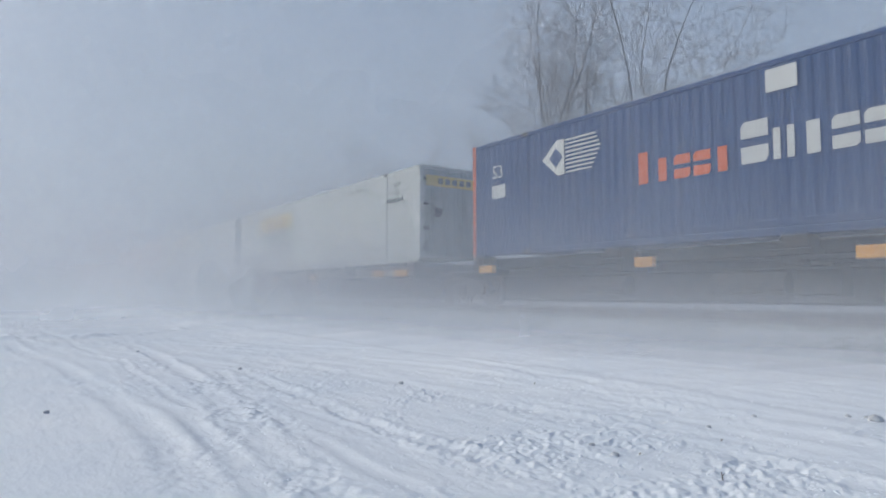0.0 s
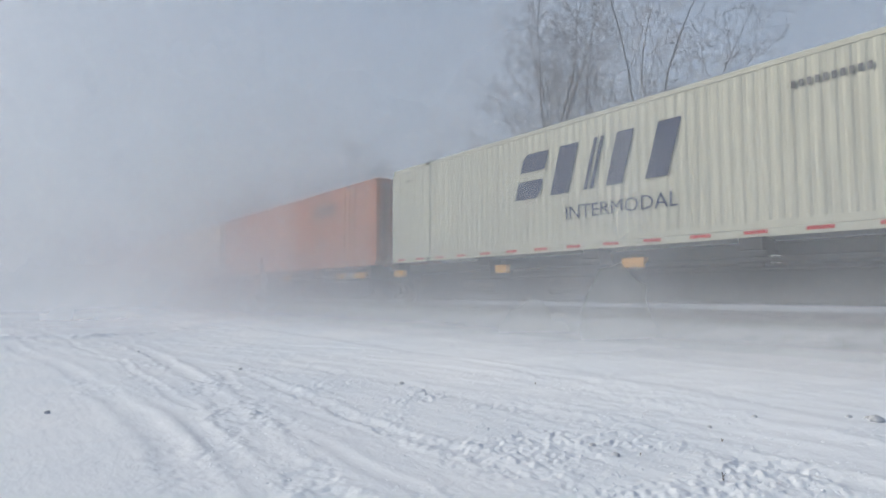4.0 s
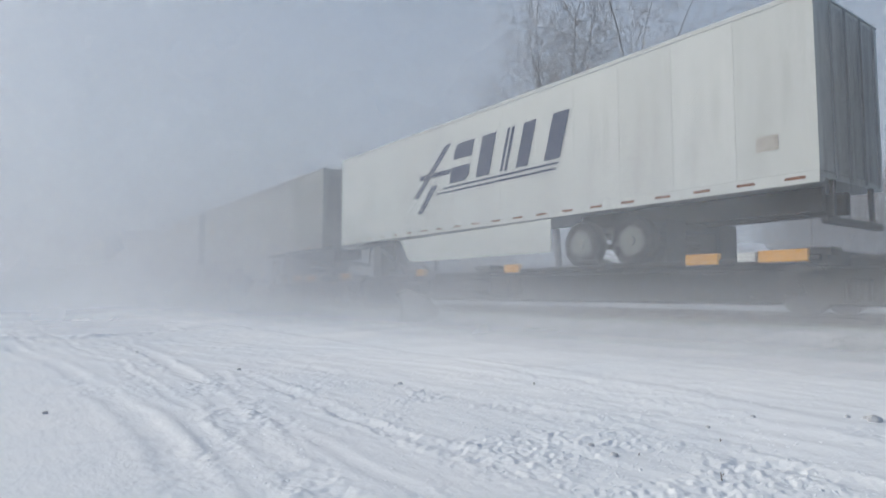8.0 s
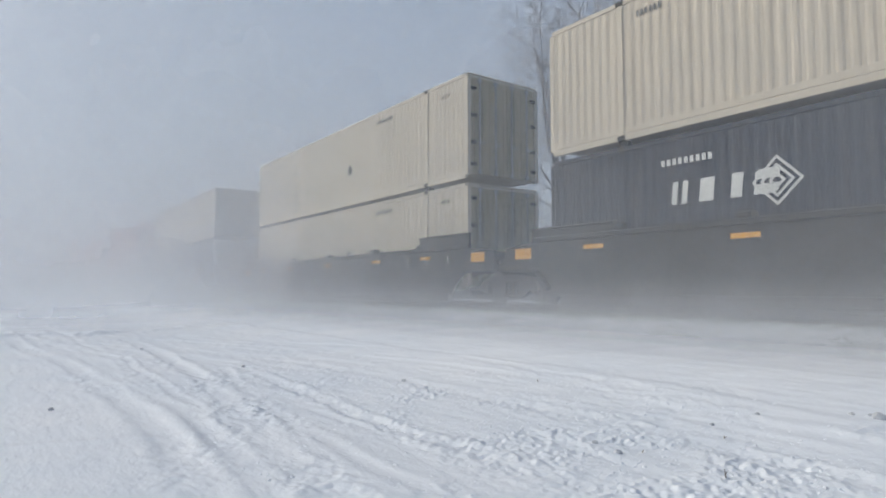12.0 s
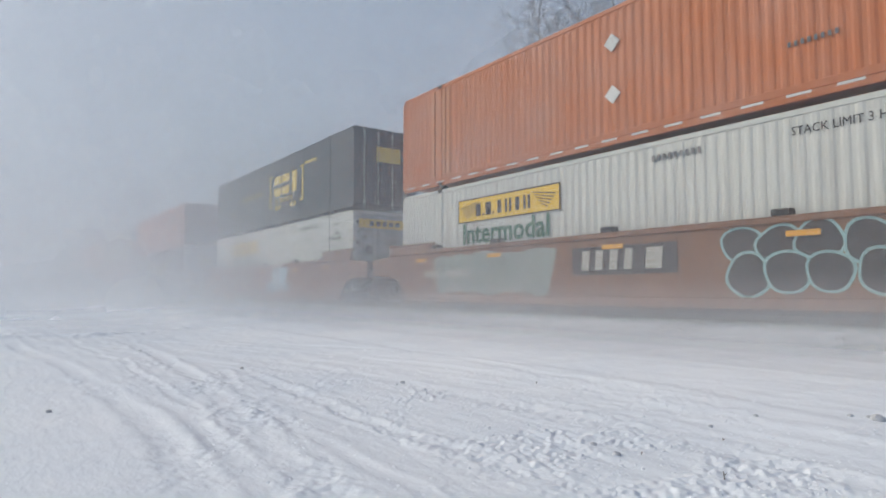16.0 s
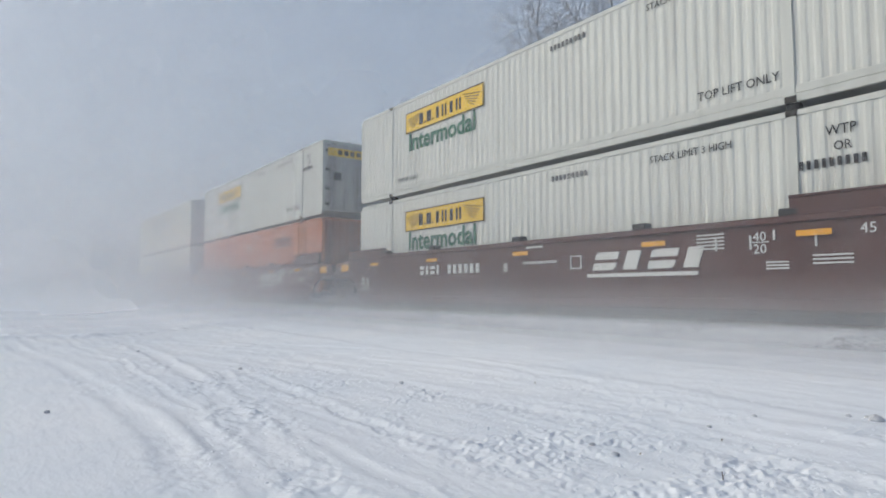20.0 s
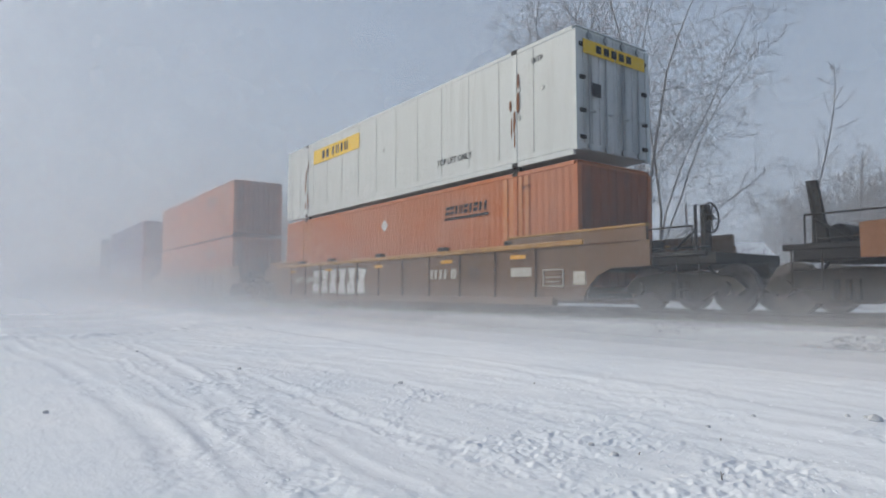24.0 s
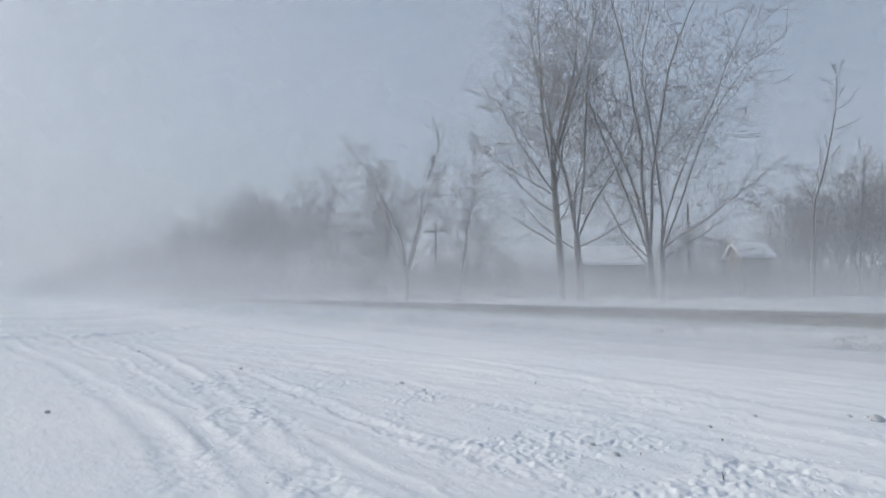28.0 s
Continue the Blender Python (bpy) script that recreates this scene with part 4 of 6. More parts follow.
def side_marks_ttx(root, style):
    y = -0.262
    if style == "number":
        blocks([(3.58 + i * 0.25, 0.84, 0.15, 0.24, 0.15) for i in range(4)] + [(4.85 + i * 0.26, 0.84, 0.15, 0.24, 0.15) for i in range(6)], "ink_faded", root, "number_marking", "row of faded characters", y, -0.24)
        scrawl(root, 2.7, 6.5, "ink_faded", 77, -0.268, 0.35, 1.6, 0.018, 7)
        return
    if style == "rust":
        part("mark_plate", Geo().box(7.14, 9.66, -0.252, -0.24, 0.7, 1.28), M["soot"], root, "dark plate behind the mark")
        blocks(glyphs(7.4, 0.8, [0.62, 0.62, 0.68], 0.4, 0.1, 0.1, "112"), "ink_faded", root, "trade_mark", "pale bar shapes", y, -0.24)
    else:
        blocks(glyphs(11.0, 0.72, [0.36, 0.36, 0.42], 0.26, 0.08, 0.1, "112"), "ink_faded", root, "trade_mark", "faded white bar shapes", y, -0.24)
    blocks(word_bars(1.6, 0.75, 4, 0.1, 0.2, 0.08) + word_bars(2.6, 0.75, 6, 0.1, 0.2, 0.08), "ink_faded", root, "number_marking", "row of faded characters", y, -0.24)
    if style == "tan":
        words("53", 0.46, "soot", root, 12.75, 0.66, y)
        part("data_plate", Geo().box(14.35, 15.05, y, -0.24, 0.72, 0.93), M["ink_faded"], root, "faded data plate")
        part("data_plate", Geo().box(16.3, 16.62, y, -0.24, 0.52, 0.8), M["ink_faded"], root, "small faded data plate")
        blocks([(15.4, 0.48, 0.62, 0.025, 0), (15.4, 0.84, 0.62, 0.025, 0), (15.4, 0.48, 0.025, 0.36, 0), (15.995, 0.48, 0.025, 0.36, 0), (15.5, 0.58, 0.4, 0.02, 0), (15.5, 0.68, 0.4, 0.02, 0)], "ink_faded", root, "test_box", "outlined test box", y, -0.24)


def spine_car(x, trailer, back, fore):
    """A spine car: one deep centre beam, cross arms with pads, side platforms for trailer wheels, a hitch."""
    root = start_thing("spine_car", x, RAIL_Z, "dark spine car with yellow end pads, blurred by snow", "railcar", "cars of the train")
    part("centre_beam", Geo().box(-back, LONG + fore, 0.7, 1.9, 0.14, 0.95, 0.05), M["dark"], root)
    if not trailer:
        part("beam_deck", Geo().box(0.2, LONG - 0.2, 0.35, WIDE - 0.35, 0.952, 1.22, 0.03), M["dark"], root)
    for tx in (3.2, 6.4):
        part("air_tank", Geo().tube((tx, 0.55, 0.5), (tx + 1.3, 0.55, 0.5), 0.2, n=14), M["steel"], root)
    part("brake_rigging", Geo().box(1.4, 7.8, 0.5, 0.62, 0.26, 0.34).box(9.0, 14.6, 0.5, 0.62, 0.26, 0.34).box(7.9, 8.6, 0.3, 0.8, 0.3, 0.75, 0.03), M["steel"], root)
    for i, ax in enumerate((0.35, 4.6, 8.1, 11.5, LONG - 0.35)):
        part("cross_arm", Geo().prism([(ax - 0.22, 0.78), (ax + 0.22, 0.78), (ax + 0.22, 1.0), (ax - 0.22, 1.0)], -0.1, WIDE + 0.1).box(ax - 0.3, ax + 0.3, -0.16, 0.22, 0.93, 1.05, 0.02), M["dark"], root)
        if not trailer:
            for py in (-0.12, WIDE - 0.3):
                part("container_pad", Geo().box(ax - 0.2, ax + 0.2, py, py + 0.42, 1.05, 1.27, 0.02), M["steel"], root)
    part("side_walk", Geo().box(8.2, LONG - 0.2, -0.2, 0.75, 0.84, 0.93, 0.02).box(8.2, LONG - 0.2, WIDE - 0.75, WIDE + 0.2, 0.84, 0.93, 0.02), M["dark"], root)
    for ax, w in ((LONG - 1.1, 0.75), (LONG - 2.4, 0.6), (9.0, 0.5), (5.2, 0.4), (0.5, 0.5)):
        part("side_pad", Geo().box(ax, ax + w, -0.24, -0.12, 0.84, 1.03, 0.015), M["yellow"], root, "yellow painted pad")
    part("white_pad", Geo().box(LONG - 1.45, LONG - 1.15, -0.24, -0.12, 0.86, 1.02, 0.015), M["ink_white"], root, "white pad")
    words("53", 0.2, "ink_white", root, LONG - 4.4, 0.82, -0.17)
    part("air_hose", Geo().tube((0.3, 0.7, 0.75), (LONG, 0.7, 0.75), 0.03, n=6), M["steel"], root)
    part("end_platform", Geo().box(-back, 0.2, 0.2, WIDE - 0.2, 0.8, 0.93, 0.02), M["dark"], root)
    truck(root, -0.75)
    if fore > 1.5:
        truck(root, LONG + 0.4)
    if trailer:
        part("hitch", Geo().prism([(1.0, 0.95), (1.55, 0.95), (1.45, 2.02), (1.1, 2.02)], 0.75, 1.85).box(0.7, 1.9, 0.6, 2.0, 2.0, 2.09, 0.02), M["dark"], root, "steel trailer hitch")
        part("hitch_strut", Geo().tube((1.5, 0.8, 1.85), (3.3, 0.8, 1.0), 0.08, n=8), M["dark"], root)
        part("hitch_strut", Geo().tube((1.5, 1.8, 1.85), (3.3, 1.8, 1.0), 0.08, n=8), M["dark"], root)
    return root


TRAILER_LONG = 16.02


def trailer(x, mat, label, kind):
    """A 53 ft road trailer: panelled box, rails with reflective strip, doors, landing gear, bogie, side skirt."""
    root = start_thing("semi_trailer", x, RAIL_Z + 2.06, label, "trailer", "trailers on the train")
    h = 3.1
    w = (TRAILER_LONG - 0.2) / 13
    panel = cached(("tpanel", mat), lambda: Geo().box(0.003, w - 0.003, 0.0, 0.03, 0.2, h - 0.1, 0.004).mesh("side_panel", M[mat]))
    for i in range(13):
        piece("side_panel", panel, root, "", (0.1 + i * w, 0, 0))
    part("box", Geo().box(0.03, TRAILER_LONG - 0.04, 0.02, WIDE - 0.01, 0.1, h - 0.02), M[mat], root)
    trim = "silver" if kind == "west" else "grey" if kind.startswith("ups") else mat
    part("bottom_rail", Geo().box(0.02, TRAILER_LONG, -0.02, 0.05, 0.0, 0.2, 0.015), M[mat if kind == "swift" else trim], root)
    part("top_rail", Geo().box(0.02, TRAILER_LONG, -0.015, 0.05, h - 0.1, h, 0.015), M[trim], root)
    part("roof", Geo().box(0.02, TRAILER_LONG - 0.02, 0.03, WIDE - 0.02, h - 0.02, h + 0.01), M["silver"], root)
    for px in (0.0, TRAILER_LONG - 0.12):
        part("corner_post", Geo().box(px, px + 0.12, -0.01, 0.14, 0.02, h - 0.02, 0.02), M[trim], root)
    strip = Geo()
    for i in range(20):
        strip.box(0.3 + i * 0.8, 0.62 + i * 0.8, -0.026, -0.018, 0.08, 0.13)
    part("reflector_strip", strip, M["rusty" if kind != "west" else "ink_white"], root, "dashed reflective strip")
    for k in range(2):
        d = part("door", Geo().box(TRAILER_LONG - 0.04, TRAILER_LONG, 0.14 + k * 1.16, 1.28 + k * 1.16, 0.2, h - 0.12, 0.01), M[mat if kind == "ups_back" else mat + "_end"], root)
        for ry in (0.4, 0.95):
            part("lock_rod", Geo().tube((TRAILER_LONG + 0.04, 0.1 + ry + k * 1.16, 0.1), (TRAILER_LONG + 0.04, 0.1 + ry + k * 1.16, h - 0.1), 0.02, n=6), M["silver"], d)
    part("bumper", Geo().box(TRAILER_LONG - 0.1, TRAILER_LONG, 0.2, WIDE - 0.2, -0.62, -0.5, 0.02).box(TRAILER_LONG - 0.08, TRAILER_LONG - 0.02, 0.5, 0.6, -0.55, 0.1).box(TRAILER_LONG - 0.08, TRAILER_LONG - 0.02, WIDE - 0.6, WIDE - 0.5, -0.55, 0.1), M["steel"], root)
    part("chassis", Geo().box(10.6, TRAILER_LONG - 0.3, 0.75, 0.9, -0.35, 0.05).box(10.6, TRAILER_LONG - 0.3, WIDE - 0.9, WIDE - 0.75, -0.35, 0.05).box(0.6, 2.2, 0.5, 2.1, -0.04, 0.06), M["steel"], root)
    gear = Geo()
    for yy in (0.45, WIDE - 0.55):
        gear.box(2.85, 2.97, yy, yy + 0.12, -0.95, 0.02, 0.02).box(2.75, 3.07, yy - 0.08, yy + 0.2, -1.0, -0.94)
        gear.tube((2.9, yy + 0.05, -0.5), (3.7, yy + 0.05, 0.0), 0.035, n=6)
    part("landing_gear", gear, M["steel"], root)
    tyre = cached("tyre", lambda: Geo().wheel((0, 0, 0), 0.5, 0.27, 28).mesh("wheel", M["rubber"]))
    rim = cached("rim", lambda: Geo().wheel((0, -0.012, 0), 0.29, 0.05, 20).tube((0, -0.06, 0), (0, 0.03, 0), 0.1, 0.1, n=12).mesh("rim", M["rim"]))
    for wx in (11.2, 12.5):
        for yy, flip in ((0.02, False), (WIDE - 0.29, True)):
            w = piece("wheel", tyre, root, "black tyre on a bright rim", (wx, yy, -0.67))
            if not flip:
                r = piece("rim", rim, w, "bright alloy rim")
        part("axle", Geo().tube((wx, 0.2, -0.67), (wx, WIDE - 0.2, -0.67), 0.07, n=8), M["steel"], root)
    part("bogie", Geo().box(10.7, 13.1, 0.45, WIDE - 0.45, -0.45, -0.3, 0.03).box(11.8, 11.95, 0.3, 0.5, -0.75, -0.3), M["steel"], root)
    for wx in (13.25,):
        part("mud_flap", Geo().box(wx, wx + 0.015, 0.05, 0.7, -1.1, -0.3).box(wx, wx + 0.015, WIDE - 0.7, WIDE - 0.05, -1.1, -0.3), M["rubber"], root)
    if kind != "west":
        part("side_skirt", Geo().prism([(3.9, -0.1), (10.3, -0.02), (10.3, -0.78), (4.5, -0.78)], 0.02, 0.05), M["grey" if kind.startswith("ups") else mat], root, "sheet side skirt")
    if kind.startswith("ups"):
        sx = 1.05 if kind == "ups" else 13.6
        def shield(k, y0, y1):
            pts = [(-0.5, 0.42), (0, 0.52), (0.5, 0.42), (0.5, -0.15), (0.3, -0.42), (0, -0.58), (-0.3, -0.42), (-0.5, -0.15)]
            return Geo().prism([(sx + 0.55 + a * k, 1.75 + b * k) for a, b in reversed(pts)], y0, y1)
        part("trade_mark", shield(1.05, -0.012, -0.002), M["ink_gold"], root, "gold shield outline")
        part("shield_field", shield(0.92, -0.018, -0.008), M["ink_brown"], root, "brown shield field")
        blocks([(sx + 0.22, 1.6, 0.18, 0.3, 0), (sx + 0.46, 1.5, 0.18, 0.4, 0), (sx + 0.7, 1.6, 0.18, 0.3, 0)], "ink_gold", root, "shield_mark", "gold bar shapes", -0.024, -0.014)
        g = Geo()
        for k in range(3):
            g.box(0.2, TRAILER_LONG - 0.2, -0.008, 0.0, h - 0.2 - k * 0.12, h - 0.19 - k * 0.12)
        part("pin_stripe", g, M["ink_white"], root, "fine pale stripes along the top")
    if kind == "swift":
        mark_swift(root, 6.5, 1.33, "ink_blue", False, 0.98)
        blocks([(4.7, 1.1, 0.28, 1.35, 1.2), (4.9, 0.62, 0.3, 0.75, 1.0), (5.0, 1.6, 1.55, 0.14, 0.3)], "ink_blue", root, "swoosh_mark", "dark slanted swoosh shapes")
        blocks([(6.2, 1.2, 4.4, 0.05, 0.3), (5.9, 1.08, 4.6, 0.05, 0.3)], "ink_blue", root, "underline_mark", "two dark lines")
        part("label_plate", Geo().box(15.05, 15.42, -0.01, -0.001, 0.62, 0.88), M["ink_faded"], root, "small dark label")
        words("53", 0.2, "ink_black", root, 0.25, 0.45, -0.006)
    if kind == "west":
        rows = [(1.35 + i * 0.34, 2.06 - i * 0.05, 0.27, 0.42 if i else 0.52, 0.15, (2, 1, 0, 1, 0)[i]) for i in range(5)]
        rows += [(4.35 + i * 0.4, 1.42 - i * 0.03, 0.32 if i else 0.42, 0.4, 0.12, (1, 0, 0, 2)[i]) for i in range(4)]
        blocks(rows, "ink_pale_mark", root, "trade_mark", "pale bar shapes", -0.016, -0.003)
        bolt = Geo().prism([(3.1, 2.05), (3.4, 1.72), (3.28, 0.85), (3.7, 1.55), (3.62, 2.15), (3.8, 2.5), (3.15, 2.38)], -0.016, -0.003)
        bolt.prism([(3.78, 1.9), (4.05, 1.55), (3.95, 1.2), (4.3, 1.6), (4.25, 2.2), (4.05, 1.85)], -0.016, -0.003)
        part("bolt_mark", bolt, M["ink_pale_mark"], root, "pale forked bolt shape")
        blocks([(4.5, 1.24, 1.6, 0.03, 0), (4.9, 1.12, 1.2, 0.03, 0)], "ink_pale_mark", root, "underline_mark", "thin pale lines", -0.016, -0.003)
        part("side_frame", Geo().box(0.15, TRAILER_LONG - 0.15, -0.014, -0.001, 0.34, 0.4).box(0.15, 0.22, -0.014, -0.001, 0.34, h - 0.12).box(TRAILER_LONG - 0.22, TRAILER_LONG - 0.15, -0.014, -0.001, 0.34, h - 0.12), M["silver"], root, "bright edge trim")
        part("lamp_row", Geo().box(11.0, 11.12, -0.03, -0.018, 0.1, 0.2).box(11.3, 11.42, -0.03, -0.018, 0.1, 0.2).box(11.6, 11.72, -0.03, -0.018, 0.1, 0.2), M["ink_white"], root, "three white marker lamps")
    return root


# the order of the train: where each load's far end is at the start, the loads, the car
SPINE = [(-12.72, "pacer"), (-31.49, "hunt"), (-48.64, "hunt"), (-66.06, "schneider"), (-83.05, "csx_green"), (-101.52, "schneider"),
         (-120.03, "swift"), (-137.3, "schneider"), (-154.52, "cream"), (-171.75, "schneider")]
TRAILERS = [(-189.7, "navy", "west", "dark navy road trailer with bright trim on a spine car"), (-209.5, "grey", "ups_back", "grey road trailer with a brown shield on a spine car"),
            (-226.65, "cold_white", "swift", "white road trailer with dark slanted marks"), (-244.25, "grey", "ups", "grey road trailer with a brown shield on a spine car"),
            (-261.5, "grey", "ups", "grey road trailer with a brown shield on a spine car"), (-278.4, "grey", "ups", "grey road trailer with a brown shield on a spine car")]
STACKS = [(-300.15, "swift", "plain_white", "black"), (-319.6, "cream", "umax", "black"), (-338.93, "cream", "cream", "black"), (-362.6, "cream", "umax", "black"),
          (-386.1, "red", "schneider", "rust"), (-409.65, "schneider", "swift", "rust"), (-429.08, "schneider", "hunt", "rust"), (-448.6, "csx", "hunt", "rust"),
          (-472.4, "schneider", "csx", "brown"), (-491.75, "swift", "schneider", "brown"), (-511.1, "schneider", "swift", "brown"),
          (-534.9, "hunt", "hunt", "bnsf"), (-554.25, "hunt", "schneider", "bnsf"), (-573.63, "swift", "swift", "bnsf"), (-597.2, None, "csx", "yellow"),
          (-620.9, "hunt", "schneider", "rust"), (-644.55, "hunt_flat", "schneider", "tan"), (-668.1, "schneider_plain", "schneider_plain", "tan"), (-691.5, "pacer", "pacer", "tan"), (-715.05, "xpo", "pacer", "tan")]
CAR_LABEL = {"black": "black well car with yellow reflectors, dusted with snow", "rust": "rusty yellow well car with graffiti", "brown": "dark brown well car caked with snow dust",
             "bnsf": "oxide-brown well car with white lettering", "yellow": "faded yellow well car in blowing snow", "tan": "grimy yellow well car with ribbed sides"}
CAR_MAT = {"black": "dark", "rust": "rust", "brown": "brown", "bnsf": "brown", "yellow": "tan", "tan": "tan"}


def build_train():
    xs = [s[0] for s in SPINE] + [s[0] for s in TRAILERS] + [s[0] for s in STACKS]
    def gaps(i):
        fore = xs[i - 1] - xs[i] - LONG if i else 1.0
        back = xs[i] - xs[i + 1] - LONG if i + 1 < len(xs) else 6.3
        return min(fore, 7) / 2, min(back, 7) / 2
    i = 0
    for x, kind in SPINE:
        fore, back = gaps(i)
        spine_car(x, False, back - 0.03, fore - 0.03)
        load(kind, x, RAIL_Z + 1.27)
        i += 1
    for x, mat, kind, label in TRAILERS:
        fore, back = gaps(i)
        spine_car(x, True, back - 0.03, fore - 0.03)
        trailer(x, mat, label, kind)
        i += 1
    for x, upper, lower, car in STACKS:
        fore, back = gaps(i)
        loner = fore > 2.2
        root = well_car(x, "ttx" if car in ("tan", "yellow") else "bnsf", CAR_MAT[car], CAR_LABEL[car], loner, back - (0.45 if back > 2.2 else 0.04), fore - (0.45 if fore > 2.2 else 0.04))
        if car == "bnsf":
            side_marks_bnsf(root, "C" if x == -554.25 else "B")
        elif car == "brown":
            side_marks_worn(root)
        elif car in ("rust", "tan", "yellow"):
            side_marks_ttx(root, "number" if x == -448.6 else car)
        if x == -429.08:
            wash(root, 2.2, 6.4, 5)
            bubbles(root, 10.5, 14.9, 6)
        if x == -448.6:
            tag_letters(root)
        if x == -409.65:
            bubbles(root, 8.6, 11.6, 9, 0.5, 1.42)
            scrawl(root, 14.6, 16.4, "ink_cyan", 12, -0.268, 0.5, 1.3, 0.03, 3)
            blocks([(17.0, 0.75, 0.9, 0.03, 0), (17.0, 1.1, 0.9, 0.03, 0), (17.0, 0.75, 0.03, 0.36, 0), (17.87, 0.75, 0.03, 0.36, 0)], "ink_teal", root, "graffiti", "sprayed outlined box", -0.262, -0.24)
        if x == -386.1:
            scrawl(root, 6.0, 9.0, "ink_pale", 14, -0.268, 0.4, 1.3, 0.02, 5)
        if x == -644.55:
            block_piece(root, 3.2, 7.4, "ink_white", 21)
        if x == -668.1:
            shadow_piece(root, 2.4, 8.6, 5, "ink_lime", 31)
        if x == -691.5:
            scrawl(root, 6.4, 7.8, "ink_faded", 41, -0.268, 0.35, 1.2, 0.016, 5)
            scrawl(root, 4.6, 5.6, "ink_faded", 42, -0.268, 0.6, 1.1, 0.014, 3)
        if x == -620.9:
            words("HABIT", 1.42, "ink_cyan", root, 4.05, 0.26, -0.262, 1.72, "graffiti", 0.05)
            words("HABIT", 1.42, "soot", root, 4.2, 0.31, -0.27, 1.72, "graffiti", 0.03)
        load(lower, x, RAIL_Z + 0.345)
        if upper:
            for px in (1.98, LONG - 1.98):
                for py in (0.05, WIDE - 0.2):
                    lock = start_thing("twist_lock", x + px, RAIL_Z + 0.345 + HIGH, "dark steel lock between stacked containers", "twist lock", "twist locks")
                    part("body", Geo().box(-0.1, 0.1, py, py + 0.15, 0.0, 0.115, 0.01), M["dark"], lock)
                    part("lever", Geo().tube((0.0, py - 0.06, 0.025), (0.0, py + 0.02, 0.025), 0.012, n=6), M["steel"], lock)
            load(upper, x, RAIL_Z + 0.345 + HIGH + 0.115)
        i += 1


build_train()


# ---- ground ----
def soft_step(t):
    t = np.clip(t, 0, 1)
    return t * t * (3 - 2 * t)


def hash2(ix, iy, seed):
    n = (ix.astype(np.int64) * 374761393 + iy.astype(np.int64) * 668265263 + seed * 1442695041) & 0x7FFFFFFF
    n = ((n ^ (n >> 13)) * 1274126177) & 0x7FFFFFFF
    return ((n ^ (n >> 16)) & 0xFFFF) / 65535.0


def field(x, y, size, seed):
    """Smooth random hills, one to a cell of that size, from -1 to 1."""
    u, v = x / size, y / size
    iu, iv = np.floor(u), np.floor(v)
    fu, fv = soft_step(u - iu), soft_step(v - iv)
    a, b = hash2(iu, iv, seed), hash2(iu + 1, iv, seed)
    c, d = hash2(iu, iv + 1, seed), hash2(iu + 1, iv + 1, seed)
    return ((a * (1 - fu) + b * fu) * (1 - fv) + (c * (1 - fu) + d * fu) * fv) * 2 - 1


# wheel ruts: stations in x and y, half width, depth, raggedness
RUTS = [(((-26, 0.1), (-15.1, 0.58), (-11.8, 0.97), (-9.1, 1.1), (-7.5, 1.2), (-6.2, 1.19), (-5.1, 1.13), (-4.4, 1.08), (-3.7, 1.03), (-2.0, 0.9)), 0.13, 0.042, 0.5),
        (((-8.6, 1.3), (-7.3, 1.41), (-6.4, 1.54), (-5.3, 1.48), (-4.4, 1.43), (-3.5, 1.30), (-2.0, 1.1)), 0.09, 0.03, 0.8),
        (((-16, 2.6), (-11.7, 2.49), (-9.0, 2.33), (-6.9, 2.06), (-5.7, 1.89), (-4.55, 1.73), (-3.85, 1.64), (-3.3, 1.61), (-2.0, 1.6)), 0.12, 0.05, 1.0),
        (((-9.4, 2.8), (-6.0, 2.21), (-4.7, 2.11), (-3.5, 2.07), (-2.9, 2.11), (-2.0, 2.1)), 0.07, 0.022, 0.7),
        (((-9.2, 3.03), (-7.4, 2.89), (-5.8, 2.85), (-4.7, 2.74), (-3.9, 2.75), (-2.9, 2.8), (-2.0, 2.85)), 0.08, 0.03, 0.9),
        (((-15.1, 2.58), (-13.2, 3.0), (-10.6, 3.51), (-8.6, 3.87), (-6.9, 4.01), (-5.5, 4.02), (-4.5, 4.06), (-3.5, 4.19), (-2.6, 4.06), (-1.4, 4.05)), 0.09, 0.026, 0.6),
        (((-18, 2.4), (-13.9, 3.58), (-11.2, 4.33), (-8.6, 4.73), (-6.8, 4.98), (-5.6, 5.0), (-4.0, 4.9), (-3.1, 4.8), (-1.4, 4.75)), 0.08, 0.026, 0.8),
        (((-18, 3.4), (-12.5, 4.6), (-9.0, 5.35), (-7.0, 5.45), (-5.0, 5.3), (-1.4, 5.15)), 0.07, 0.016, 0.5),
        (((-12, 1.9), (-9.0, 1.75), (-7.4, 1.7), (-6.0, 1.72), (-5.2, 1.7)), 0.06, 0.018, 0.7),
        (((-24, 1.4), (-15, 1.7), (-11, 1.75), (-9, 1.6)), 0.08, 0.02, 0.5)]
CHURN = ((-11, 3.2), (-9.15, 3.1), (-6.8, 3.35), (-5.9, 3.5), (-4.5, 3.4), (-3.7, 3.36), (-2.95, 3.33), (-2.4, 3.4), (-1.0, 3.5))


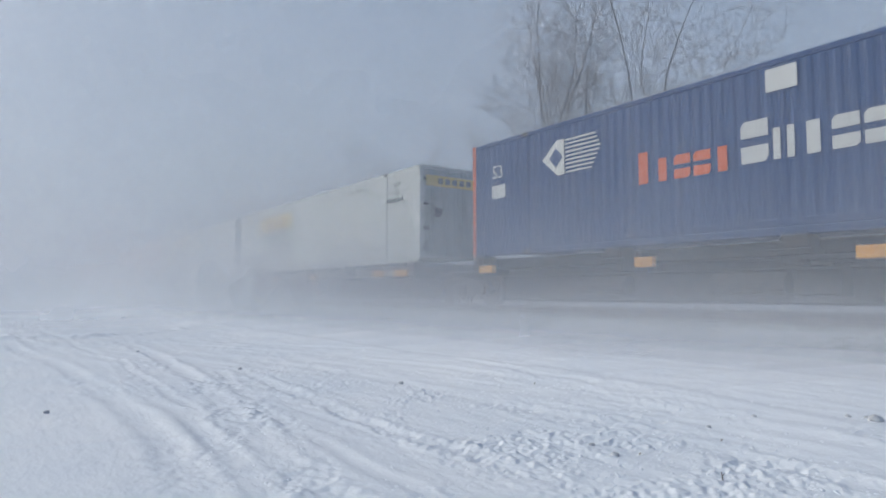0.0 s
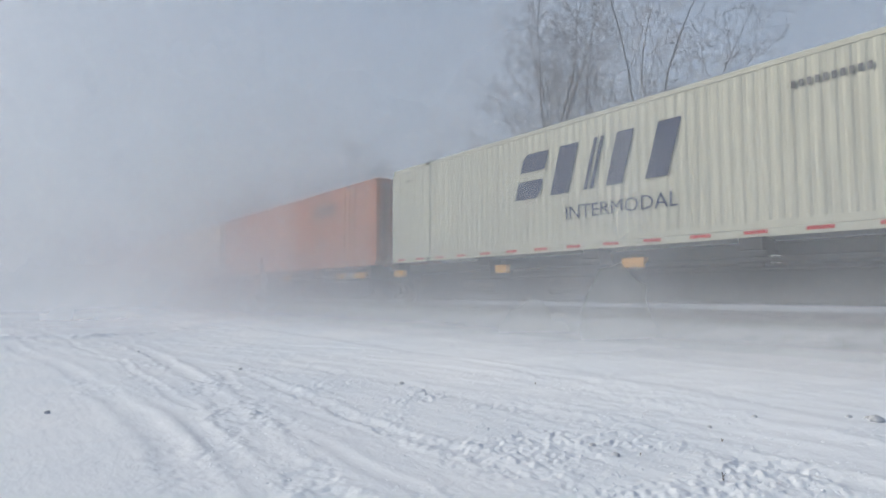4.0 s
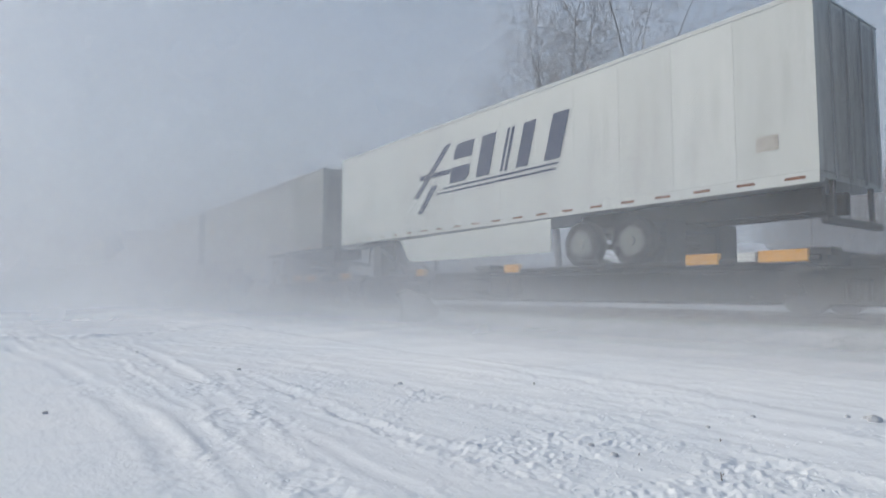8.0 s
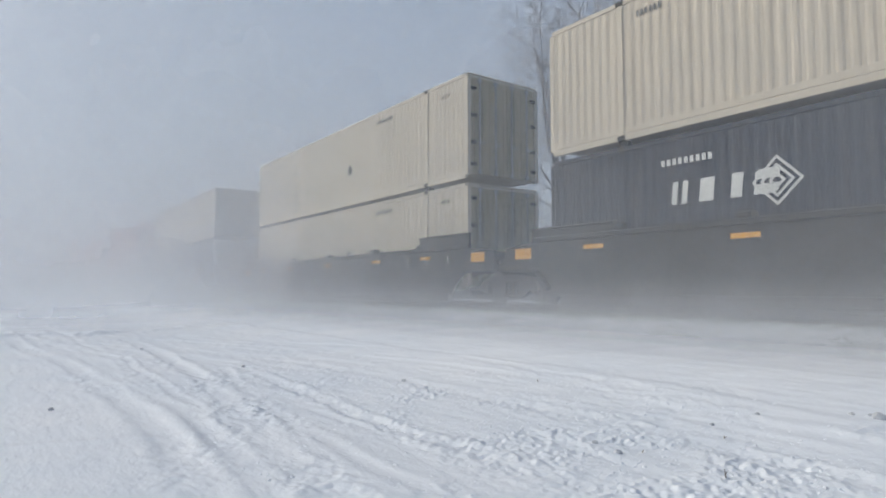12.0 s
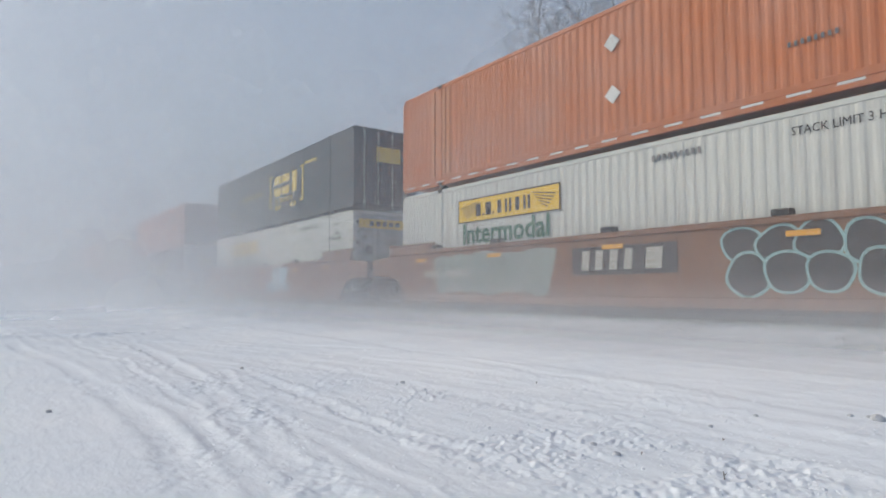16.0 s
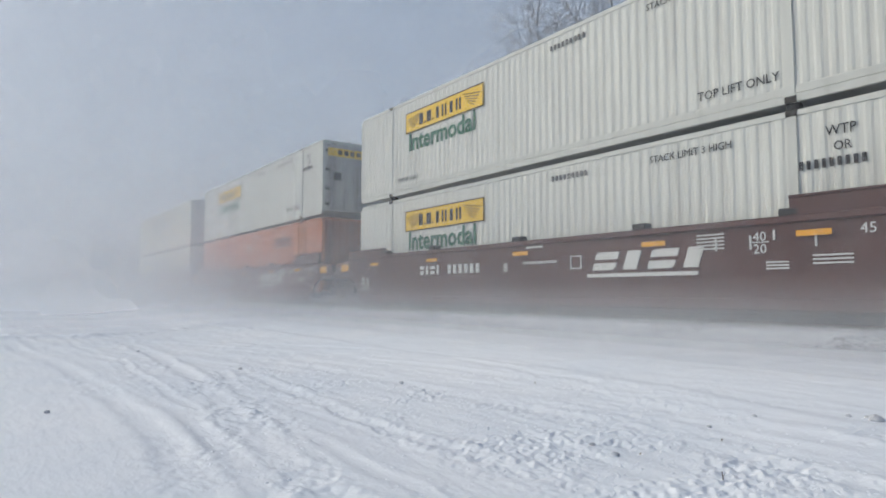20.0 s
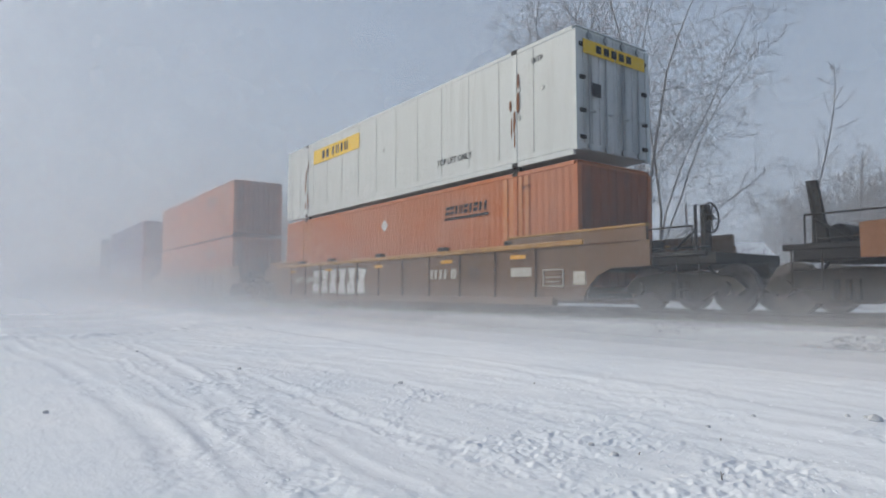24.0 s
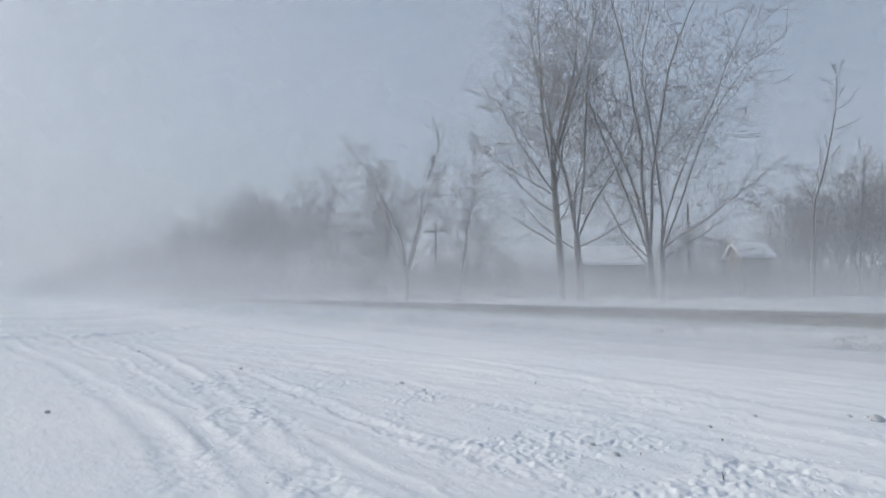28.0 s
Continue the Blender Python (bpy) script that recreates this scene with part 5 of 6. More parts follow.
def off_line(x, y, pts):
    """How far each place lies to the left of a line through the stations, and how near it is to it."""
    best, side = np.full(x.shape, 1e9), np.zeros(x.shape)
    for (ax, ay), (bx, by) in zip(pts, pts[1:]):
        ux, uy = bx - ax, by - ay
        l2 = ux * ux + uy * uy
        t = np.clip(((x - ax) * ux + (y - ay) * uy) / l2, 0, 1)
        dx, dy = x - ax - t * ux, y - ay - t * uy
        d = np.hypot(dx, dy)
        left = np.where(ux * dy - uy * dx > 0, d, -d)
        side = np.where(d < best, left, side)
        best = np.minimum(best, d)
    return side, best


def ground_height(x, y):
    z = 0.42 * soft_step((y - 2.5) / 6.3)
    near = soft_step((9.0 - y) / 1.5)
    h = 0.02 * field(x, y * 1.5, 3.2, 1) + 0.006 * field(x, y * 2.4, 1.1, 2)
    # wind streaks that fan out along the lanes, and a crusty skin between them
    fan = y - np.interp(x, [-40, -19, -15, -10.6, -6.9, -3.5, 2], [1.0, 1.9, 2.6, 3.5, 4.0, 4.15, 4.0])
    lane = soft_step((fan + 1.9) / 0.5) * (0.5 + 0.5 * soft_step((1.7 - fan) / 0.5))
    h += lane * (0.013 * field(x * 0.16, fan, 0.16, 21) + 0.009 * field(x * 0.2, fan, 0.08, 22) + 0.010 * field(x * 0.45, fan, 0.33, 30))
    crust = lane * soft_step(field(x * 0.6, fan, 0.7, 27) * 1.2 + 0.35)
    h += crust * (0.010 * field(x * 0.7, y, 0.11, 28) + 0.008 * field(x, y, 0.05, 29))
    # soft low drifts on the untouched snow
    h += (1 - lane) * (0.012 * field(x * 0.5 + y * 0.5, y - x * 0.1, 0.9, 31) + 0.004 * field(x * 0.5, y * 1.3, 0.25, 32))
    for pts, w, deep, ragged in RUTS:
        seed = int(w * 1000 + deep * 1000)
        side, d = off_line(x, y, pts)
        side = side + 0.035 * field(x, y, 0.9, seed) + 0.018 * field(x, y, 0.3, seed + 1)
        d = np.abs(side)
        worn = 0.35 + 0.65 * soft_step(field(x, y * 0.5, 1.3, seed + 2) + 0.6)
        h += 0.75 * worn * (-deep * np.exp(-(d / w) ** 3) + deep * 0.75 * np.exp(-((side - w * 1.5) / (w * 0.7)) ** 2) + deep * 0.3 * np.exp(-((side + w * 1.5) / (w * 0.7)) ** 2))
        rag = ragged * np.exp(-((d - w) / (w * 1.2)) ** 2) * soft_step(field(x, y, 0.7, seed + 3) * 1.4 + 0.4)
        h += rag * (0.020 * field(x, y, 0.14, 26) + 0.018 * field(x, y, 0.07, 5) + 0.010 * field(x, y, 0.04, 6))
    # the churned bank between the two lanes, broken into clods
    side, d = off_line(x, y, CHURN)
    wide = np.interp(x, [-10, -7.5, -5.5, -3.5, -1.5], [0.15, 0.35, 0.62, 0.72, 0.8])
    band = np.exp(-(d / wide) ** 4) * soft_step((x + 10.5) / 2.0)
    lump = soft_step(field(x, y, 0.5, 18) * 1.1 + 0.55)
    h += band * (0.025 + lump * (0.02 * np.maximum(0, field(x, y, 0.16, 11)) + 0.03 * np.maximum(0, field(x, y, 0.065, 12)) + 0.02 * field(x * 0.8 + y * 0.6, y * 0.8 - x * 0.6, 0.034, 19)))
    loose = np.exp(-((fan - 0.35) / 0.75) ** 4) * soft_step((x + 6.0) / 1.5) * soft_step(field(x, y, 0.45, 33) * 1.5)
    h += loose * (0.016 * np.maximum(0, field(x, y, 0.1, 34)) + 0.016 * field(x * 0.7 + y * 0.7, y * 0.7 - x * 0.7, 0.045, 35))
    # the edge of a smooth drift that lies over the rough lane
    edge = np.interp(x, [-60, -7.4, -6.27, -5.0, -4.0, -3.2, -2.3, 2], [6.4, 5.6, 5.72, 5.68, 5.57, 5.48, 5.40, 5.3]) + 0.09 * field(x, x * 0, 0.7, 23)
    h += 0.05 * soft_step((edge + 0.05 - y) / 0.22) * soft_step((y - edge + 1.2) / 1.1)
    # a thin ridge across the smooth snow, left by a plough blade
    h += 0.022 * np.exp(-(((x + 5.5 - 0.35 * (y - 0.7)) * 0.85) / 0.07) ** 2) * soft_step((1.7 - y) / 0.4) * soft_step((y + 4) / 2)
    # ploughed lumps farther along the lane
    heap = np.exp(-((x + 19.2 + 0.3 * field(y, x * 0, 1.5, 36)) / 0.75) ** 2) * soft_step((y + 3.5) / 2) * soft_step((5.6 - y) / 1.5)
    h += heap * (0.06 + 0.13 * np.maximum(0, field(x, y, 0.45, 24)) + 0.07 * field(x, y, 0.18, 25))
    z = z + 0.5 * h * near
    # the ballast bed
    z += 0.20 * soft_step((y - 8.9) / 1.1) - 0.55 * soft_step((y - 13.6) / 2.2)
    stony = soft_step((y - 8.6) / 0.4) * soft_step((15.5 - y) / 0.6)
    z += stony * (0.008 * np.maximum(0, field(x, y, 0.2, 14)) + 0.009 * field(x, y, 0.10, 15))
    far = soft_step((y - 16) / 14)
    z += far * (0.35 * field(x, y, 14, 16) + 0.12 * field(x, y, 4, 17) + 0.5)
    return z


def build_ground():
    radii = np.concatenate([[0.0, 0.6, 1.2, 1.7, 2.1], np.geomspace(2.4, 13, 430), np.geomspace(13.1, 26, 120), np.geomspace(27, 260, 60), np.geomspace(320, 3000, 14)])
    view = np.radians(np.linspace(103, 185, 860))
    rest = np.radians(np.linspace(185, 463, 90))[1:-1]
    ang = np.concatenate([view, rest])
    r, a = np.meshgrid(radii[1:], ang, indexing="ij")
    x, y = r * np.cos(a), r * np.sin(a)
    z = ground_height(x, y)
    n = len(ang)
    verts = np.concatenate([[[0, 0, 0]], np.stack([x, y, z], -1).reshape(-1, 3)])
    k, j = np.meshgrid(np.arange(len(radii) - 2), np.arange(n), indexing="ij")
    j2 = (j + 1) % n
    quads = np.stack([1 + k * n + j, 1 + (k + 1) * n + j, 1 + (k + 1) * n + j2, 1 + k * n + j2], -1).reshape(-1, 4)
    me = bpy.data.meshes.new("ground")
    me.from_pydata(verts.tolist(), [], quads.tolist() + [(0, 1 + i, 1 + (i + 1) % n) for i in range(n)])
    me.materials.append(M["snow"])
    me.shade_smooth()
    tagged(new("ground", me), "snow-covered ground with wheel ruts and churned clods", "snow", kind="structure")


build_ground()


# ---- track ----
def build_track():
    mid = FACE_Y + WIDE / 2
    sec = [(-0.07, 0.0), (0.07, 0.0), (0.07, 0.012), (0.012, 0.03), (0.012, 0.125), (0.036, 0.14), (0.036, 0.172), (-0.036, 0.172), (-0.036, 0.14), (-0.012, 0.125), (-0.012, 0.03), (-0.07, 0.012)]
    for s in (-0.754, 0.754):
        n = len(sec)
        v = [(x, mid + s + a, RAIL_Z - 0.172 + b) for x in (-420, 900) for a, b in sec]
        f = [tuple(range(n)), tuple(range(2 * n - 1, n - 1, -1))] + [(i, n + i, n + (i + 1) % n, (i + 1) % n) for i in range(n)]
        tagged(new("rail", mesh_of("rail", v, f, M["rail"])), "worn steel rail on the snowy ballast", "rail", "rails", "structure")
    me = Geo().box(-0.11, 0.11, mid - 1.3, mid + 1.3, RAIL_Z - 0.4, RAIL_Z - 0.19, 0.015).mesh("sleeper", M["wood"])
    bed = tagged(new("sleepers"), "dark wooden sleepers half buried in snow", "sleeper", kind="structure")
    for i in range(110):
        piece("sleeper", me, bed, at=(-58 + i * 0.55, 0, 0))
    # loose stones of the ballast shoulder, bare of snow in places
    rnd = random.Random(5)
    spots = []
    while len(spots) < 4200:
        x, y = -2.0 - 40 * rnd.random() ** 1.5, 8.8 + 2.4 * rnd.random() ** 0.8
        bare = math.sin(x * 1.7 + 0.8 * math.sin(y * 2.3)) + math.sin(x * 0.61 + y * 3.1) + 0.5 * math.sin(x * 4.3 - y * 5.0)
        if rnd.random() < 0.06 or bare > 0.9 + rnd.uniform(-0.3, 0.3):
            spots.append((x, y))
    xy = np.array(spots)
    zz = ground_height(xy[:, 0], xy[:, 1])
    g = Geo()
    for (x, y), z in zip(xy, zz):
        s = rnd.uniform(0.012, 0.036)
        a = rnd.uniform(0, math.tau)
        p = [(x + s * math.cos(a + k * math.tau / 4) * rnd.uniform(0.7, 1.2), y + s * math.sin(a + k * math.tau / 4) * rnd.uniform(0.7, 1.2), z + rnd.uniform(-0.01, 0.012)) for k in range(4)]
        g.add(p + [(x, y, z + s * rnd.uniform(0.6, 1.0))], [(0, 1, 4), (1, 2, 4), (2, 3, 4), (3, 0, 4)])
    tagged(new("ballast_stones", g.mesh("ballast_stones", M["stone"])), "grey ballast stones showing through the snow", "gravel", kind="stuff")


build_track()


# ---- bare trees ----
def limb(segs, rnd, p, d, length, r, level, levels, kids, up=0.1, bare=0.12, reach=0.34):
    """One limb and all that grows from it: it bends, thins out, and bears side limbs on alternate sides."""
    n = (9, 8, 5, 4, 2, 2)[level]
    pts, dirs = [p], []
    for k in range(n):
        sway = 0.06 + 0.04 * level
        d = (d + Vector((rnd.gauss(0, sway), rnd.gauss(0, sway), rnd.gauss(0, sway * 0.7) + up / n))).normalized()
        q = p + d * (length / n)
        segs.append((p, q, r * (1 - 0.8 * k / n), r * (1 - 0.8 * (k + 1) / n), level))
        p = q
        pts.append(p)
        dirs.append(d)
    if level >= levels:
        return
    m = max(2, round(kids[level] * rnd.uniform(0.85, 1.15)))
    az = rnd.uniform(0, math.tau)
    for k in range(m):
        f = bare + (0.98 - bare) * (k + rnd.random() * 0.8) / m
        i = min(n - 1, int(f * n))
        at, along = pts[i].lerp(pts[i + 1], f * n - i), dirs[i]
        az += 2.4 + rnd.uniform(-0.6, 0.6)
        side = along.orthogonal().normalized()
        side.rotate(Matrix.Rotation(az, 3, along))
        tilt = radians(rnd.uniform(36, 64))
        way = along * math.cos(tilt) + side * math.sin(tilt)
        size = length * (reach + 0.04 * level) * (1.3 - 0.85 * f) * rnd.uniform(0.65, 1.3)
        limb(segs, rnd, at, way, size, max(0.004, r * (1 - 0.8 * f) * (0.34 if level == 1 else 0.5)), level + 1, levels, kids, 0.22 if level < 2 else 0.05, 0.15, reach)


def grow(seed, trunk, r, leaders, levels=4, kids=(0, 17, 7, 4), lean=0.0, low=(), reach=0.34):
    """Limbs of a leafless tree. leaders and low: turn, tilt, height at which they leave the trunk, length."""
    rnd = random.Random(seed)
    segs, p, d = [], Vector((0, 0, -0.4)), Vector((lean, 0, 1)).normalized()
    n = 7
    pts = [p]
    for k in range(n):
        d = (d + Vector((rnd.gauss(0, 0.03), rnd.gauss(0, 0.03), 0))).normalized()
        q = p + d * ((trunk + 0.4) / n)
        flare = 1.25 if k == 0 else 1.0
        segs.append((p, q, r * flare * (1 - 0.3 * k / n), r * (1 - 0.3 * (k + 1) / n), 0))
        p = q
        pts.append(p)
    for turn, tilt, high, length in leaders:
        f = min(0.999, max(0.0, (high + 0.4) / (trunk + 0.4)))
        i = int(f * n)
        at = pts[i].lerp(pts[i + 1], f * n - i)
        a, t = radians(turn + rnd.uniform(-12, 12)), radians(tilt)
        limb(segs, rnd, at, Vector((math.sin(t) * math.cos(a), math.sin(t) * math.sin(a), math.cos(t))), length, r * (0.42 if tilt < 15 else 0.3), 1, levels, kids, 0.2, 0.12, reach)
    for turn, tilt, high, length in low:
        f = min(0.999, (high + 0.4) / (trunk + 0.4))
        i = int(f * n)
        at = pts[i].lerp(pts[i + 1], f * n - i)
        a, t = radians(turn), radians(tilt)
        limb(segs, rnd, at, Vector((math.sin(t) * math.cos(a), math.sin(t) * math.sin(a), math.cos(t))), length, r * 0.22, 2, levels, (0, 0, 13, 6), 0.45)
    return segs


def tubes(segs, low, high, mat, name, thin=0.006):
    v, f = [], []
    for p, q, r0, r1, lv in segs:
        if not low <= lv <= high:
            continue
        n = (10, 7, 5, 3, 3, 3)[lv]
        r0, r1 = max(r0, thin), max(r1, thin * 0.8)
        d = (q - p).normalized()
        a = d.orthogonal().normalized()
        b = d.cross(a)
        o = len(v)
        for c, r in ((p, r0), (q, r1)):
            for k in range(n):
                v.append(tuple(c + (a * math.cos(k * math.tau / n) + b * math.sin(k * math.tau / n)) * r))
        f += [(o + k, o + (k + 1) % n, o + n + (k + 1) % n, o + n + k) for k in range(n)]
    return mesh_of(name, v, f, mat, True)


def tree(x, y, z, label, segs, deep, group="bare trees behind the track", thin=0.006, turn=0.0):
    root = tagged(new("bare_tree"), label, "tree", group)
    root.matrix_world = pose(x, y, z, 0, 0, turn)
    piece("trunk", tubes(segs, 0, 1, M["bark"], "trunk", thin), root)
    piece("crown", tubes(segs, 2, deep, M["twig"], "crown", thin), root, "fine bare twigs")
    return root


def at_view(px, depth):
    """The place on the plan that lies that deep in the view, at that bearing (in 1/1000 of the depth to the right)."""
    k = px / 1000.0
    return depth * (-0.808 + 0.589 * k), depth * (0.589 + 0.808 * k)


def build_trees():
    tall = "tall leafless tree with long rising limbs and fine twigs"
    # the two pairs of big trees; 0 degrees of turn points along the line of the view's right
    for px, d, segs in (
            (192, 36.0, grow(11, 8.2, 0.23, ((100, 6, 8.1, 11.0), (180, 22, 7.4, 11.5), (170, 33, 6.4, 7.5), (0, 14, 8.0, 10.5), (250, 26, 7.0, 9.5), (60, 28, 6.6, 8.0)), lean=-0.02, kids=(0, 15, 8, 4),
                            low=((176, 66, 3.3, 6.6), (190, 62, 5.2, 6.6), (10, 58, 5.6, 5.0), (172, 70, 6.3, 6.0), (290, 60, 4.6, 5.0)))),
            (221, 35.2, grow(12, 3.8, 0.25, ((178, 10, 3.7, 14.5), (0, 15, 3.75, 15.0), (20, 24, 3.6, 11.0), (120, 22, 3.5, 11.5)), kids=(0, 15, 8, 4), low=((5, 60, 3.2, 6.0), (185, 55, 3.0, 5.0)))),
            (336, 37.0, grow(13, 3.0, 0.25, ((180, 5, 2.9, 18.0), (0, 2, 2.9, 18.5), (170, 17, 2.6, 15.0), (90, 10, 2.7, 15.5)), lean=-0.02, kids=(0, 15, 8, 4), low=((190, 55, 2.6, 5.5), (200, 40, 2.0, 6.5)))),
            (350, 37.6, grow(14, 3.4, 0.21, ((0, 8, 3.3, 18.0), (8, 15, 3.3, 17.5), (352, 22, 3.0, 15.0)), lean=0.03, kids=(0, 15, 8, 4), low=((0, 60, 3.2, 9.0), (15, 52, 2.6, 7.5), (0, 66, 4.0, 6.0))))):
        x, y = at_view(px, d)
        tree(x, y, 0.5, tall, segs, 4, thin=0.01, turn=53.9)
    slender = "slender leafless tree with a low fork and an open crown"
    for px, d, segs in (
            (-59, 46.0, grow(21, 2.2, 0.2, ((180, 34, 2.0, 8.6), (175, 17, 2.1, 10.4), (0, 8, 2.1, 11.2), (0, 24, 2.0, 8.6), (90, 14, 2.0, 9.6)), kids=(0, 14, 6, 4), low=((190, 60, 1.6, 4.0), (0, 50, 1.8, 4.0)))),
            (25, 44.0, grow(22, 4.2, 0.13, ((100, 4, 4.1, 7.4), (180, 18, 3.4, 5.4), (0, 20, 3.6, 5.6)), kids=(0, 14, 6, 4), low=((185, 58, 2.6, 3.0), (0, 55, 3.0, 3.0)))),
            (-100, 56.0, grow(23, 2.6, 0.16, ((180, 20, 2.4, 8.0), (10, 9, 2.5, 9.6), (90, 22, 2.4, 8.0)), kids=(0, 14, 6, 4))),
            (60, 50.0, grow(24, 2.0, 0.12, ((180, 26, 1.8, 5.0), (0, 22, 1.9, 5.4), (90, 10, 1.8, 6.2)), kids=(0, 12, 6, 4)))):
        x, y = at_view(px, d)
        tree(x, y, 0.5, slender, segs, 4, thin=0.014, turn=53.9)
    x, y = at_view(592, 41)
    tree(x, y, 0.5, "thin young leafless tree with short rising branches", grow(34, 4.0, 0.17, ((90, 2, 3.9, 11.5),), 3, (0, 30, 6), low=((180, 50, 3.5, 2.0), (0, 48, 3.8, 2.2)), reach=0.15), 3, thin=0.016, turn=53.9)
    # far belt: a few shapes, repeated
    rnd = random.Random(9)
    shapes = []
    for s in range(5):
        fan = [(k * 72 + s * 31, 12 + 7 * ((k + s) % 3), 1.8, 9.5 - 0.8 * ((k * 2 + s) % 3)) for k in range(4 + s % 2)]
        t = tree(0, 0, 0, "leafless tree of the far belt, faint in the haze", grow(50 + s, 2.2, 0.2, fan, 3, (0, 16, 8)), 3, "far belt of trees", 0.016)
        shapes.append(t)
    spots = []
    for px in range(-650, -90, 22):
        k = (px + 650) / 560
        spots.append((px + rnd.uniform(-9, 9), 128 - 64 * k + rnd.uniform(-6, 6), (0.45 + 1.0 * math.sin(min(k, 0.72) * 1.75)) * (1 if k < 0.8 else 0.62) + rnd.uniform(-0.12, 0.12)))
    for px in range(-80, 400, 40):
        spots.append((px + rnd.uniform(-15, 15), 66 + rnd.uniform(-6, 14), rnd.uniform(0.38, 0.55)))
    for px in range(360, 540, 30):
        spots.append((px + rnd.uniform(-8, 8), 60 + rnd.uniform(-3, 8), rnd.uniform(0.55, 0.7)))
    for px in range(555, 790, 19):
        spots.append((px + rnd.uniform(-8, 8), 55 + rnd.uniform(-4, 8), rnd.uniform(0.85, 1.05) + 0.15 * (px > 640)))
    for i, (px, d, k) in enumerate(spots):
        x, y = at_view(px, d)
        if i < len(shapes):
            shapes[i].matrix_world = pose(x, y, 0.6, 0, 0, rnd.uniform(0, 360))
            shapes[i].scale = (k, k, k)
        else:
            t = copy_thing(shapes[i % 5], pose(x, y, 0.6, 0, 0, rnd.uniform(0, 360)))
            t.scale = (k, k, k)
    # undergrowth: thickets of thin stems
    segs = []
    for s in range(16):
        off = Vector((rnd.uniform(-1.8, 1.8), rnd.uniform(-1.3, 1.3), 0))
        stem = []
        a, t = rnd.uniform(0, math.tau), rnd.uniform(0.05, 0.4)
        limb(stem, rnd, off - Vector((0, 0, 0.3)), Vector((math.sin(t) * math.cos(a), math.sin(t) * math.sin(a), math.cos(t))), rnd.uniform(2.4, 4.6), 0.03, 1, 3, (0, 9, 4), 0.1)
        segs += stem
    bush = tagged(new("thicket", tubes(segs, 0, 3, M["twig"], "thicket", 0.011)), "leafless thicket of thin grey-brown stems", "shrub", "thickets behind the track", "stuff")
    first = True
    for px in range(-720, 800, 36):
        for row in range(2):
            d = (150 + (px + 720) * -0.5 if px < -560 else 64 if px < -150 else 50) + row * 9 + rnd.uniform(-4, 4)
            x, y = at_view(px + rnd.uniform(-12, 12), d)
            m = pose(x, y, 0.55, 0, 0, rnd.uniform(0, 360))
            if first:
                bush.matrix_world, first = m, False
            else:
                b = copy_thing(bush, m)
                s = rnd.uniform(0.7, 1.2)
                b.scale = (s, s, s * rnd.uniform(0.8, 1.1))


build_trees()


# ---- sheds and poles ----
def shed(px, depth, long, deep, eaves, ridge, turn, label):
    x, y = at_view(px, depth)
    root = tagged(new("shed"), label, "shed", "sheds behind the track")
    root.matrix_world = pose(x, y, 0.4, 0, 0, turn)
    a, b = long / 2, deep / 2
    part("wall", Geo().box(-a, a, -b, b, -0.5, eaves), M["wall"], root)
    part("gable", Geo().add([(s * a, yy, zz) for s in (-1, 1) for yy, zz in ((-b, eaves), (b, eaves), (0, ridge))], [(0, 2, 1), (3, 4, 5)]), M["wall"], root)
    for s in (-1, 1):
        o = 0.35
        v = [(-a - o, s * (b + o), eaves - o * (ridge - eaves) / b), (a + o, s * (b + o), eaves - o * (ridge - eaves) / b), (a + o, 0, ridge), (-a - o, 0, ridge)]
        v += [(p, q, r + 0.18) for p, q, r in v]
        part("roof_slope", Geo().add(v, [(0, 1, 2, 3), (4, 7, 6, 5), (0, 4, 5, 1), (1, 5, 6, 2), (2, 6, 7, 3), (3, 7, 4, 0)]), M["snow"], root, "roof slope under snow")
    part("door", Geo().box(-0.5, 0.5, -b - 0.03, -b + 0.02, -0.4, 1.7), M["wood"], root)
    part("window", Geo().box(1.4, 2.3, -b - 0.03, -b + 0.02, 0.7, 1.6), M["dark"], root)


shed(272, 47, 4.3, 4.4, 2.9, 4.1, 40, "low shed with a snow-covered roof")
shed(490, 49, 2.0, 3.0, 3.6, 4.5, 50, "small house with a snow-covered roof")


def pole(px, depth, high, label, arm=True):
    x, y = at_view(px, depth)
    root = tagged(new("utility_pole"), label, "pole", "utility poles")
    root.matrix_world = pose(x, y, 0.4, 0, 0, 25)
    part("mast", Geo().tube((0, 0, -0.5), (0, 0, high), 0.14, 0.1, 10), M["wood"], root)
    if not arm:
        return
    part("crossarm", Geo().box(-1.2, 1.2, -0.06, 0.06, high - 0.8, high - 0.66), M["wood"], root)
    for ix in (-1.05, -0.5, 0.5, 1.05):
        part("insulator", Geo().tube((ix, 0, high - 0.66), (ix, 0, high - 0.5), 0.04, 0.025, 8), M["stone"], root)


pole(-12, 58, 7.2, "wooden utility pole with a crossarm, faint in the haze")
pole(-560, 105, 12.0, "far wooden utility pole in the haze")


def cable(a, c, sag, label):
    root = tagged(new("overhead_cable"), label, "cable")
    pts = [Vector(a).lerp(Vector(c), k / 12) - Vector((0, 0, sag * 4 * (k / 12) * (1 - k / 12))) for k in range(13)]
    g = Geo()
    for p, q in zip(pts, pts[1:]):
        g.tube(p, q, 0.02, n=5, caps=False)
    part("strand", g, M["dark"], root)


